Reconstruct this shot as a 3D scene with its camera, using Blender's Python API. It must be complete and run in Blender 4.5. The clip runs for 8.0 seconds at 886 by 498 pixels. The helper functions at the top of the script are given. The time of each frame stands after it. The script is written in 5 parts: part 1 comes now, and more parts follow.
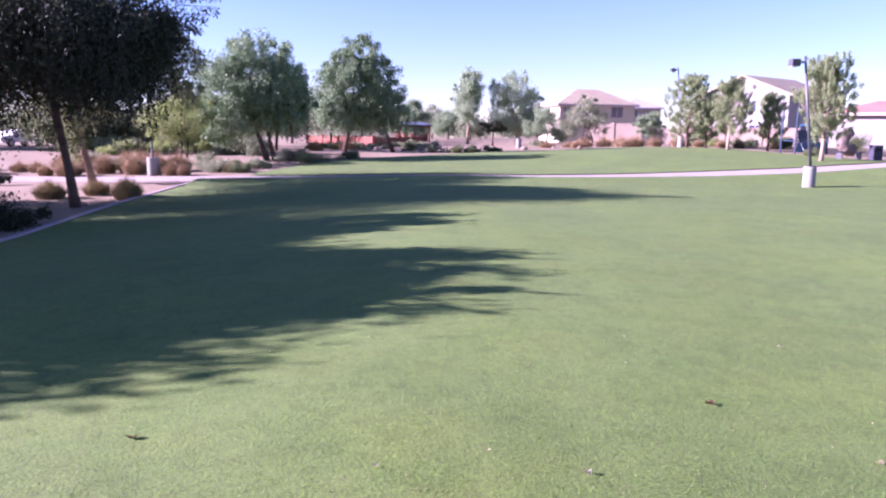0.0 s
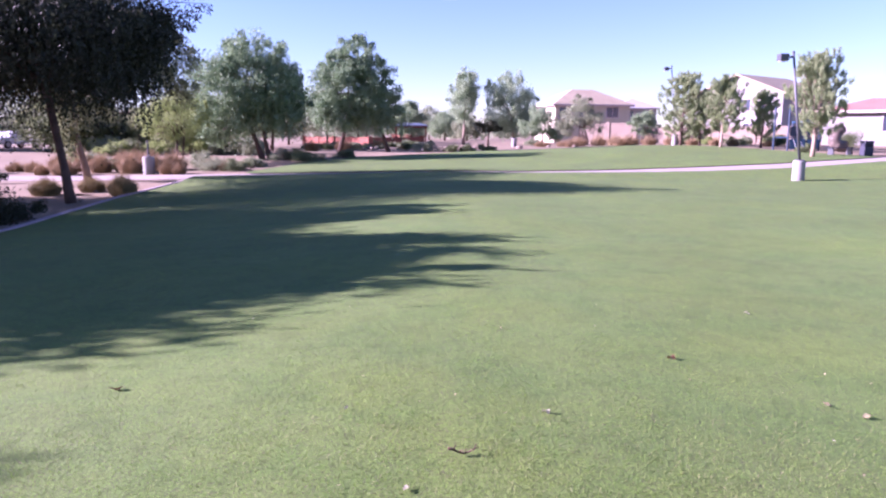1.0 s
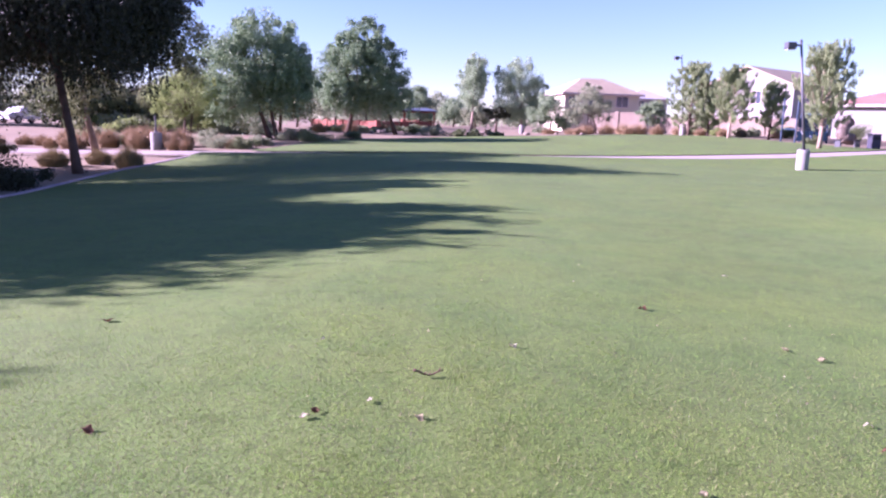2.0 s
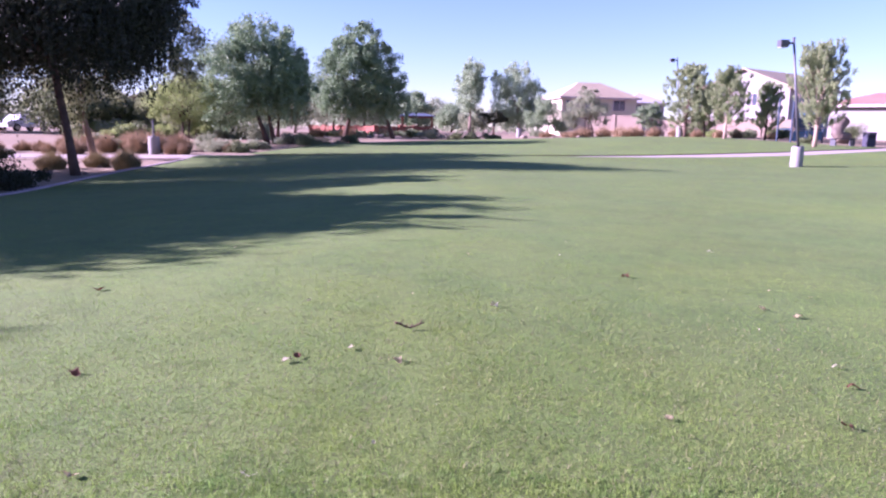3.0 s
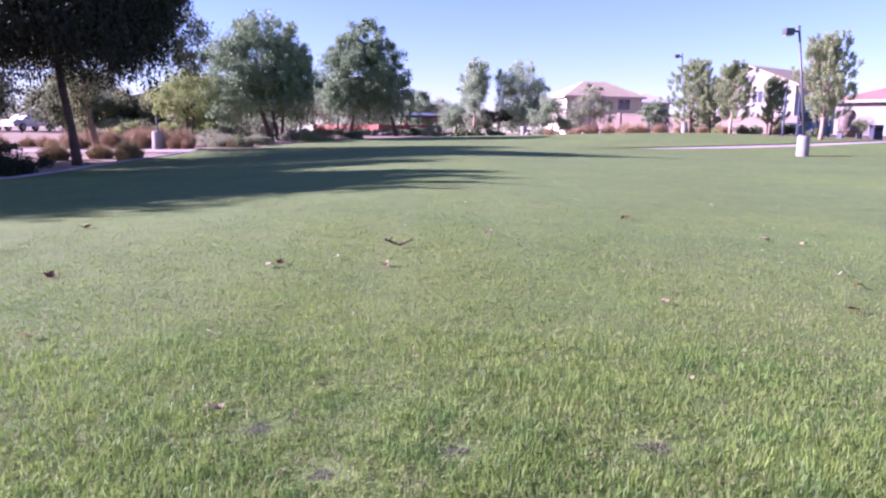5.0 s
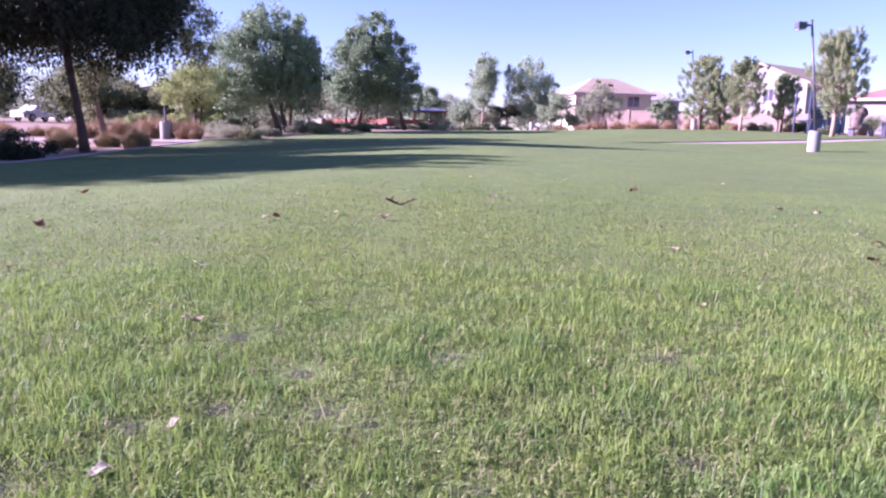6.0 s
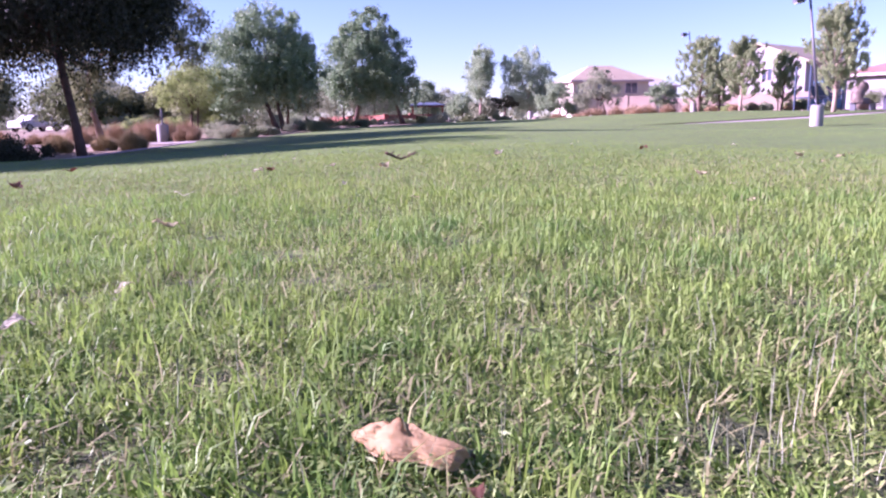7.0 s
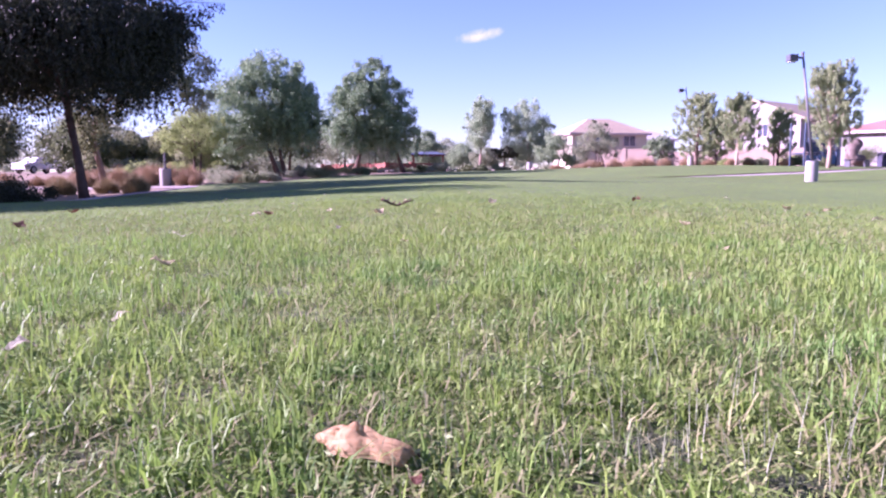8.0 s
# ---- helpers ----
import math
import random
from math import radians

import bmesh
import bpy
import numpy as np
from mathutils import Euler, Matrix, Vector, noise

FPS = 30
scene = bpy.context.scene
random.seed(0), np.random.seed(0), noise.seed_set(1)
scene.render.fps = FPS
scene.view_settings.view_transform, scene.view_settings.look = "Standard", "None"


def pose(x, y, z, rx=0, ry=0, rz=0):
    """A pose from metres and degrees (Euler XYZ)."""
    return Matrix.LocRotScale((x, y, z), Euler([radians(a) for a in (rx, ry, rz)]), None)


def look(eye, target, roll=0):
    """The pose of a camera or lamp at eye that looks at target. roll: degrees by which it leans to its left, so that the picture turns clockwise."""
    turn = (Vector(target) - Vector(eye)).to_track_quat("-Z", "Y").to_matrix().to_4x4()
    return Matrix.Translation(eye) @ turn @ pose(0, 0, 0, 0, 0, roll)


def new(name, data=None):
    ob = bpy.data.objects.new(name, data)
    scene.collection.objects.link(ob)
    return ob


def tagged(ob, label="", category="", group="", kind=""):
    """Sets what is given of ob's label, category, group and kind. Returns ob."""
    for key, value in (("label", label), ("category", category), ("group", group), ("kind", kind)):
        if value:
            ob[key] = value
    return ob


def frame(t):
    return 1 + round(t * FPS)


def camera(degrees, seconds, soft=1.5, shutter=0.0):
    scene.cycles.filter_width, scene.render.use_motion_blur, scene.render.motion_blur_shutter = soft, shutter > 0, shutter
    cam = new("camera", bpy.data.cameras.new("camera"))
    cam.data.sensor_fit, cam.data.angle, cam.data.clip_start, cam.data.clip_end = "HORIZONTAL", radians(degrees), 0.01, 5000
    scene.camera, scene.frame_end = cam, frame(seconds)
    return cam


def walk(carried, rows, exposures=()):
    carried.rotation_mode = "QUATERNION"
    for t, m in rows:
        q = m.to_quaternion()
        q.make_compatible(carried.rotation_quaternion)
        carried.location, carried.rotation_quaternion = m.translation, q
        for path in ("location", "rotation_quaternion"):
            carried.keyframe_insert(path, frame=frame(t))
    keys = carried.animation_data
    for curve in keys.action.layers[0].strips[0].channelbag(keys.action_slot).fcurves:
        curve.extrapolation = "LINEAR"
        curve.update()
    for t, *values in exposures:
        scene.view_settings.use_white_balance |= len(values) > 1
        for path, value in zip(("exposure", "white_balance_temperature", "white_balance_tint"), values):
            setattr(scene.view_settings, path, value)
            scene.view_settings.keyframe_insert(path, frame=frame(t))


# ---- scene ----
LENS = 64.0
cam = camera(LENS, 8.0, soft=2.3)
# seconds, eye x y z, yaw, pitch, roll
ROWS = [
    (0.0, 0.042, -0.065, 1.864, -0.29, -9.49, 0.50),
    (0.5, 0.132, -0.182, 1.723, -0.58, -9.57, 0.26),
    (1.0, 0.236, -0.335, 1.611, -0.42, -9.27, 0.20),
    (1.5, 0.342, -0.492, 1.499, -0.00, -9.99, 0.22),
    (2.0, 0.439, -0.570, 1.350, 0.15, -10.22, 1.52),
    (2.2, 0.473, -0.615, 1.299, 0.18, -10.36, 1.47),
    (3.3, 0.568, -0.728, 1.007, 0.15, -9.46, 0.80),
    (3.5, 0.575, -0.734, 0.953, 0.20, -9.45, 0.65),
    (4.0, 0.587, -0.721, 0.823, 0.34, -9.50, 0.34),
    (4.5, 0.612, -0.692, 0.704, 0.55, -9.20, 0.79),
    (4.7, 0.624, -0.681, 0.662, 0.56, -9.37, 0.79),
    (5.8, 0.666, -0.612, 0.440, 1.10, -9.36, 1.06),
    (6.0, 0.668, -0.593, 0.397, 1.18, -9.60, 1.32),
    (6.5, 0.664, -0.517, 0.270, 1.30, -9.88, 0.75),
    (7.0, 0.649, -0.426, 0.167, 1.43, -9.92, -1.05),
    (7.2, 0.656, -0.427, 0.169, 1.62, -11.35, -0.25),
    (7.5, 0.664, -0.434, 0.166, 1.46, -10.18, -0.77),
    (7.7, 0.669, -0.454, 0.167, 1.40, -8.11, -0.25),
    (8.0, 0.676, -0.485, 0.164, 1.28, -6.03, -0.05),
]


def aimed(x, y, z, yaw, pitch, roll):
    a, b = radians(yaw), radians(pitch)
    ahead = Vector((-math.sin(a) * math.cos(b), math.cos(a) * math.cos(b), math.sin(b)))
    eye = Vector((x, y, z))
    return look(eye, eye + ahead, roll)


walk(cam, [(r[0], aimed(*r[1:])) for r in ROWS], exposures=[(0.0, 2.40, 5400, 60), (4.5, 2.29, 5350, 64), (8.0, 2.38, 5400, 69)])

# ---- light ----
SUN_EL, SUN_FROM = radians(22.5), Vector((-1.0, 0.0, 0.0))
sun = new("sun", bpy.data.lights.new("sun", "SUN"))
sun.data.energy, sun.data.angle, sun.data.color = 5.0, radians(0.55), (1.0, 0.87, 0.80)
to_sun = Vector((SUN_FROM.x * math.cos(SUN_EL), SUN_FROM.y * math.cos(SUN_EL), math.sin(SUN_EL)))
sun.matrix_world = look(to_sun * 50, (0, 0, 0))
world = bpy.data.worlds.new("world")
scene.world = world
world.use_nodes = True
wn = world.node_tree.nodes
sky = wn.new("ShaderNodeTexSky")
sky.sky_type, sky.sun_disc = "NISHITA", False
sky.sun_elevation, sky.sun_rotation = SUN_EL, radians(-90)
sky.air_density, sky.dust_density, sky.ozone_density = 1.0, 0.0, 3.2
wn["Background"].inputs[1].default_value = 0.040
world.node_tree.links.new(sky.outputs[0], wn["Background"].inputs[0])


# ---- materials ----
def material(name, colour, colour2=None, rough=0.85, scale=4.0, fine=40.0, bump=0.3, metal=0.0, island=0.0, through_light=0.0,
             spec=0.3, detail=5.0, mix_fine=0.35, patchy=1.0):
    """Two-scale mottled surface: large stains and fine grain between two colours, with relief."""
    m = bpy.data.materials.new(name)
    m.use_nodes = True
    n, link = m.node_tree.nodes, m.node_tree.links.new
    b = n["Principled BSDF"]
    b.inputs["Roughness"].default_value, b.inputs["Metallic"].default_value = rough, metal
    b.inputs["Specular IOR Level"].default_value = spec
    c2 = colour2 or tuple(c * 0.72 for c in colour)
    tc = n.new("ShaderNodeTexCoord")
    big, small = n.new("ShaderNodeTexNoise"), n.new("ShaderNodeTexNoise")
    for node, s in ((big, scale), (small, fine)):
        node.inputs["Scale"].default_value, node.inputs["Detail"].default_value = s, detail
        link(tc.outputs["Object"], node.inputs["Vector"])
    ramp = n.new("ShaderNodeMapRange")
    ramp.inputs[1].default_value, ramp.inputs[2].default_value = 0.5 - 0.22 / patchy, 0.5 + 0.22 / patchy
    link(big.outputs[0], ramp.inputs[0])
    mixf = n.new("ShaderNodeMix")
    mixf.data_type = "FLOAT"
    mixf.inputs[0].default_value = mix_fine
    link(ramp.outputs[0], mixf.inputs[2])
    link(small.outputs[0], mixf.inputs[3])
    last = mixf.outputs[0]
    if island > 0:
        geo = n.new("ShaderNodeNewGeometry")
        mi = n.new("ShaderNodeMix")
        mi.data_type = "FLOAT"
        mi.inputs[0].default_value = island
        link(last, mi.inputs[2])
        link(geo.outputs["Random Per Island"], mi.inputs[3])
        last = mi.outputs[0]
    mc = n.new("ShaderNodeMix")
    mc.data_type = "RGBA"
    mc.inputs[6].default_value, mc.inputs[7].default_value = (*colour, 1), (*c2, 1)
    link(last, mc.inputs[0])
    link(mc.outputs[2], b.inputs["Base Color"])
    if bump > 0:
        bp = n.new("ShaderNodeBump")
        bp.inputs["Strength"].default_value, bp.inputs["Distance"].default_value = bump, 0.02
        link(small.outputs[0], bp.inputs["Height"])
        link(bp.outputs[0], b.inputs["Normal"])
    if through_light > 0:
        tr, ms = n.new("ShaderNodeBsdfTranslucent"), n.new("ShaderNodeMixShader")
        link(mc.outputs[2], tr.inputs[0])
        ms.inputs[0].default_value = through_light
        link(b.outputs[0], ms.inputs[1])
        link(tr.outputs[0], ms.inputs[2])
        link(ms.outputs[0], n["Material Output"].inputs[0])
    return m


def leaves(name, colour, colour2, see=0.3):
    return material(name, colour, colour2, rough=0.6, scale=0.7, fine=9.0, bump=0.0, island=0.55, through_light=see, spec=0.25, detail=2.0)


M_DIRT = material("granite_gravel", (0.247, 0.189, 0.121), (0.157, 0.118, 0.072), 0.95, 0.25, 14.0, 0.5)
M_LAWN = material("turf", (0.137, 0.229, 0.039), (0.081, 0.141, 0.023), 0.95, 0.35, 38.0, 0.34, mix_fine=0.4)


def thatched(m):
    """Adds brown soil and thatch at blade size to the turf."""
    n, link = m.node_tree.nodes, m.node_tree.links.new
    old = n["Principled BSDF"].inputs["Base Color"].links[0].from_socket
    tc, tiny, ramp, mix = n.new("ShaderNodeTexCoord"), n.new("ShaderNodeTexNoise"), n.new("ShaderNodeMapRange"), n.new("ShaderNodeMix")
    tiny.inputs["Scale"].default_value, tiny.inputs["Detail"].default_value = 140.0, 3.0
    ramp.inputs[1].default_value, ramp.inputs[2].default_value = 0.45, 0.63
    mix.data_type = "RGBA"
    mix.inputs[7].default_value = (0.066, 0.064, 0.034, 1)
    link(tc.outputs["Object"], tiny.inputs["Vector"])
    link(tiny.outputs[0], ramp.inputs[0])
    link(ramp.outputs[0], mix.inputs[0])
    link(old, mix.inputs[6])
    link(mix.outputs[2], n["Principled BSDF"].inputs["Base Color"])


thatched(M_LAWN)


def worn(m, more=()):
    """Broad uneven growth: yellower, deeper green and thin brownish patches, half a metre to several metres wide."""
    n, link = m.node_tree.nodes, m.node_tree.links.new
    old = n["Principled BSDF"].inputs["Base Color"].links[0].from_socket
    ends = [l.to_socket for l in old.links if l.to_node.type.startswith("BSDF")]
    tc = n.new("ShaderNodeTexCoord")
    for scale, low, high, tint, share in ((0.45, .42, .60, (1.06, 1.02, .88, 1), .8), (1.3, .45, .60, (.84, .92, .87, 1), .8), (4.5, .48, .66, (.86, .86, .82, 1), .8), (16.0, .46, .68, (.80, .82, .78, 1), .8), *more):
        tex, ramp, mix = n.new("ShaderNodeTexNoise"), n.new("ShaderNodeMapRange"), n.new("ShaderNodeMix")
        tex.inputs["Scale"].default_value, tex.inputs["Detail"].default_value = scale, 3.0
        ramp.inputs[1].default_value, ramp.inputs[2].default_value, ramp.inputs[4].default_value = low, high, share
        mix.data_type, mix.blend_type = "RGBA", "MULTIPLY"
        mix.inputs[7].default_value = tint
        link(tc.outputs["Object"], tex.inputs["Vector"])
        link(tex.outputs[0], ramp.inputs[0])
        link(ramp.outputs[0], mix.inputs[0])
        link(old, mix.inputs[6])
        old = mix.outputs[2]
    for e in ends:
        link(old, e)


worn(M_LAWN)
M_BLADE = material("grass_blades", (0.242, 0.353, 0.070), (0.148, 0.248, 0.047), 0.58, 5.5, 26.0, 0.0, island=0.45, through_light=0.40, spec=0.35, detail=2.0, patchy=1.6)
worn(M_BLADE, ((9.0, .50, .62, (.66, .84, .92, 1), .75), (26.0, .52, .66, (1.12, 1.04, .84, 1), .8)))
M_UNDER = material("low_grass", (0.206, 0.290, 0.070), (0.076, 0.090, 0.028), 0.8, 7.0, 40.0, 0.0, island=0.65, through_light=0.3, spec=0.15, detail=2.0)
M_WEED = material("weed_leaflets", (0.275, 0.359, 0.102), (0.122, 0.187, 0.049), 0.55, 6.0, 40.0, 0.0, island=0.6, through_light=0.4, spec=0.3, detail=2.0)
# soil colour with the shade between grass clumps painted in
M_SHADED_SOIL = material("shade_dark_soil", (0.069, 0.091, 0.034), (0.036, 0.049, 0.019), 0.95, 60.0, 400.0, 0.6)
M_STALK = material("grass_stalk", (0.332, 0.364, 0.235), (0.190, 0.230, 0.118), 0.7, 3.0, 9.0, 0.0, island=0.6, through_light=0.2)
M_STRAW = material("dry_grass", (0.311, 0.319, 0.140), (0.134, 0.130, 0.051), 0.75, 3.0, 9.0, 0.0, island=0.6, through_light=0.25)
M_PATH = material("path_concrete", (0.335, 0.289, 0.262), (0.250, 0.211, 0.188), 0.9, 0.6, 25.0, 0.15)
M_KERB = material("kerb_concrete", (0.390, 0.312, 0.314), (0.265, 0.211, 0.210), 0.9, 1.5, 30.0, 0.2)
M_BASE = material("cast_concrete", (0.273, 0.264, 0.253), (0.189, 0.179, 0.170), 0.9, 2.0, 30.0, 0.25)
M_POLE = material("dark_bronze_paint", (0.075, 0.075, 0.085), (0.05, 0.05, 0.056), 0.45, 3.0, 40.0, 0.05, spec=0.5)
M_LENS = material("lamp_glass", (0.55, 0.55, 0.52), (0.45, 0.45, 0.43), 0.2, 3.0, 20.0, 0.0, spec=0.5)
M_BARK = material("rough_bark", (0.13, 0.085, 0.06), (0.06, 0.04, 0.03), 0.95, 3.0, 26.0, 0.9)
M_MIDBARK = material("tan_bark", (0.25, 0.18, 0.125), (0.13, 0.09, 0.065), 0.95, 3.0, 26.0, 0.8)
M_PALE_BARK = material("pale_bark", (0.36, 0.28, 0.21), (0.20, 0.14, 0.10), 0.9, 3.0, 26.0, 0.6)
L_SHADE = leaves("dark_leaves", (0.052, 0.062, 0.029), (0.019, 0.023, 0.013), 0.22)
L_OLIVE = leaves("olive_leaves", (0.275, 0.304, 0.140), (0.099, 0.120, 0.055), 0.4)
L_MESQUITE = leaves("grey_green_leaves", (0.270, 0.381, 0.182), (0.090, 0.144, 0.079), 0.28)
L_YELLOW = leaves("yellow_green_leaves", (0.302, 0.370, 0.121), (0.177, 0.230, 0.074), 0.5)
L_GUM = leaves("dusty_leaves", (0.387, 0.480, 0.288), (0.242, 0.316, 0.193), 0.55)
L_PINE = leaves("pine_needles", (0.347, 0.408, 0.199), (0.188, 0.236, 0.116), 0.5)
L_BUSH = leaves("shrub_leaves", (0.189, 0.222, 0.099), (0.093, 0.121, 0.056), 0.38)
# green leaves for distant trees, lightened to paint in the haze
L_FAR = leaves("haze_pale_leaves", (0.301, 0.388, 0.217), (0.166, 0.226, 0.127), 0.45)
L_SAGE = leaves("sage_leaves", (0.302, 0.333, 0.201), (0.185, 0.216, 0.126), 0.4)
L_OLIVETUFT = material("olive_tuft", (0.311, 0.244, 0.111), (0.124, 0.104, 0.046), 0.8, 2.0, 9.0, 0.0, island=0.6, through_light=0.2)
L_TAN = material("dry_tuft", (0.341, 0.239, 0.133), (0.198, 0.140, 0.068), 0.8, 2.0, 9.0, 0.0, island=0.6, through_light=0.2)
M_STUCCO = material("cream_stucco", (0.285, 0.272, 0.257), (0.229, 0.216, 0.202), 0.95, 0.5, 30.0, 0.15)
M_PINK = material("pink_stucco", (0.510, 0.466, 0.348), (0.418, 0.372, 0.273), 0.95, 0.4, 30.0, 0.15)
# brown wall colour taken darker to stand in for tree shade
M_SHADE_BROWN = material("shade_brown_stucco", (0.19, 0.13, 0.105), (0.14, 0.095, 0.075), 0.95, 0.4, 30.0, 0.15)
M_TILE = material("clay_roof_tiles", (0.385, 0.322, 0.216), (0.283, 0.227, 0.153), 0.85, 0.8, 12.0, 0.3)
M_REDTILE = material("red_roof_tiles", (0.270, 0.149, 0.121), (0.200, 0.106, 0.086), 0.85, 0.8, 12.0, 0.3)
M_GREYROOF = material("grey_roof_tiles", (0.40, 0.38, 0.38), (0.30, 0.28, 0.28), 0.85, 0.8, 12.0, 0.3)
M_TRIM = material("trim_paint", (0.484, 0.406, 0.393), (0.406, 0.335, 0.323), 0.8, 1.0, 20.0, 0.05)
M_GLASS = material("window_glass", (0.05, 0.06, 0.08), (0.03, 0.035, 0.05), 0.08, 1.0, 5.0, 0.0, spec=0.6)
M_WALL = material("block_wall", (0.234, 0.186, 0.146), (0.175, 0.136, 0.104), 0.95, 0.5, 10.0, 0.3)
M_RED = material("terracotta_wall", (0.240, 0.089, 0.060), (0.164, 0.058, 0.040), 0.95, 0.5, 10.0, 0.3)
M_BLUE = material("blue_paint", (0.014, 0.035, 0.07), (0.010, 0.026, 0.05), 0.45, 2.0, 30.0, 0.05, spec=0.5)
M_PANEL = material("blue_plastic", (0.060, 0.168, 0.288), (0.042, 0.120, 0.216), 0.4, 2.0, 30.0, 0.05, spec=0.5)
M_TUBE = material("tan_plastic", (0.261, 0.209, 0.168), (0.200, 0.158, 0.127), 0.5, 2.0, 30.0, 0.05)
M_BLUEROOF = material("blue_metal_roof", (0.097, 0.119, 0.158), (0.070, 0.088, 0.119), 0.5, 2.0, 30.0, 0.05)
M_DRYLEAF = material("dry_leaf", (0.503, 0.454, 0.277), (0.358, 0.310, 0.171), 0.75, 30.0, 160.0, 0.3, through_light=0.2)
M_CURL = material("curled_dry_leaf", (0.636, 0.487, 0.274), (0.533, 0.395, 0.207), 0.7, 45.0, 300.0, 0.12, through_light=0.45)
M_PALELEAF = material("bleached_leaf", (0.552, 0.532, 0.394), (0.414, 0.383, 0.266), 0.75, 40.0, 160.0, 0.2, through_light=0.2)
M_REDLEAF = material("red_brown_leaf", (0.195, 0.098, 0.056), (0.117, 0.056, 0.033), 0.75, 40.0, 160.0, 0.2, through_light=0.2)
M_TWIG = material("twig_bark", (0.13, 0.08, 0.05), (0.07, 0.045, 0.03), 0.9, 40.0, 160.0, 0.3)
M_VAN = material("white_paint", (0.75, 0.76, 0.80), (0.68, 0.69, 0.73), 0.35, 1.0, 20.0, 0.02, spec=0.5)
M_RUBBER = material("black_rubber", (0.03, 0.03, 0.03), (0.02, 0.02, 0.02), 0.8, 4.0, 30.0, 0.1)
M_BIN = material("dark_bin", (0.05, 0.05, 0.07), (0.035, 0.035, 0.05), 0.6, 4.0, 30.0, 0.1)


# ---- building helpers ----
def part(name, bm, mat, parent=None, label="", smooth=False):
    """Links a bmesh as one mesh object, under a thing or a part where one is given."""
    me = bpy.data.meshes.new(name)
    bm.to_mesh(me)
    bm.free()
    me.materials.append(mat)
    if smooth:
        me.polygons.foreach_set("use_smooth", [True] * len(me.polygons))
    ob = new(name, me)
    if parent is not None:
        ob.parent = parent
    if label:
        ob["label"] = label
    return ob


def thing(name, x, y, z, label, category, group="", turn=0.0):
    ob = new(name)
    ob.empty_display_size = 0.2
    ob.matrix_world = pose(x, y, z, 0, 0, turn)
    return tagged(ob, label, category, group)


def raw(name, verts, faces_tri, faces_quad, mat, parent=None):
    """A mesh from whole arrays at once, for foliage and turf."""
    me = bpy.data.meshes.new(name)
    nt, nq = len(faces_tri), len(faces_quad)
    me.vertices.add(len(verts))
    me.vertices.foreach_set("co", np.asarray(verts, np.float32).ravel())
    loops = np.concatenate([np.asarray(faces_quad, np.int32).ravel(), np.asarray(faces_tri, np.int32).ravel()])
    me.loops.add(len(loops))
    me.loops.foreach_set("vertex_index", loops.astype(np.int32))
    me.polygons.add(nt + nq)
    starts = np.concatenate([np.arange(nq) * 4, nq * 4 + np.arange(nt) * 3])
    me.polygons.foreach_set("loop_start", starts.astype(np.int32))
    me.update(calc_edges=True)
    me.materials.append(mat)
    ob = new(name, me)
    if parent is not None:
        ob.parent = parent
    return ob


def box(bm, x0, x1, y0, y1, z0, z1, bevel=0.0):
    v = [bm.verts.new((x, y, z)) for z in (z0, z1) for x, y in ((x0, y0), (x1, y0), (x1, y1), (x0, y1))]
    fs = [bm.faces.new([v[i] for i in q]) for q in ((3, 2, 1, 0), (4, 5, 6, 7), (0, 1, 5, 4), (1, 2, 6, 5), (2, 3, 7, 6), (3, 0, 4, 7))]
    if bevel > 0:
        bmesh.ops.bevel(bm, geom=list({e for f in fs for e in f.edges}), offset=bevel, segments=2, affect="EDGES", profile=0.6)
    return bm


def boxed(*args, **kw):
    return box(bmesh.new(), *args, **kw)


def tube(bm, pts, radii, sides=8, cap=True):
    """A tapered, bent tube through pts."""
    rings, n = [], len(pts)
    pts = [Vector(p) for p in pts]
    for i, p in enumerate(pts):
        d = (pts[min(i + 1, n - 1)] - pts[max(i - 1, 0)]).normalized()
        a = d.orthogonal().normalized() if i == 0 else (a - d * a.dot(d)).normalized()
        b = d.cross(a)
        rings.append([bm.verts.new(p + (a * math.cos(k * math.tau / sides) + b * math.sin(k * math.tau / sides)) * radii[i]) for k in range(sides)])
    for r, s in zip(rings, rings[1:]):
        for k in range(sides):
            bm.faces.new((r[k], r[(k + 1) % sides], s[(k + 1) % sides], s[k]))
    if cap:
        bm.faces.new(rings[0][::-1])
        bm.faces.new(rings[-1])
    return bm


def lathe(bm, profile, sides=32):
    """A turned body from (radius, height) pairs."""
    rings = [[bm.verts.new((r * math.cos(k * math.tau / sides), r * math.sin(k * math.tau / sides), z)) for k in range(sides)] for r, z in profile]
    for r, s in zip(rings, rings[1:]):
        for k in range(sides):
            bm.faces.new((r[k], r[(k + 1) % sides], s[(k + 1) % sides], s[k]))
    bm.faces.new(rings[0][::-1])
    bm.faces.new(rings[-1])
    return bm


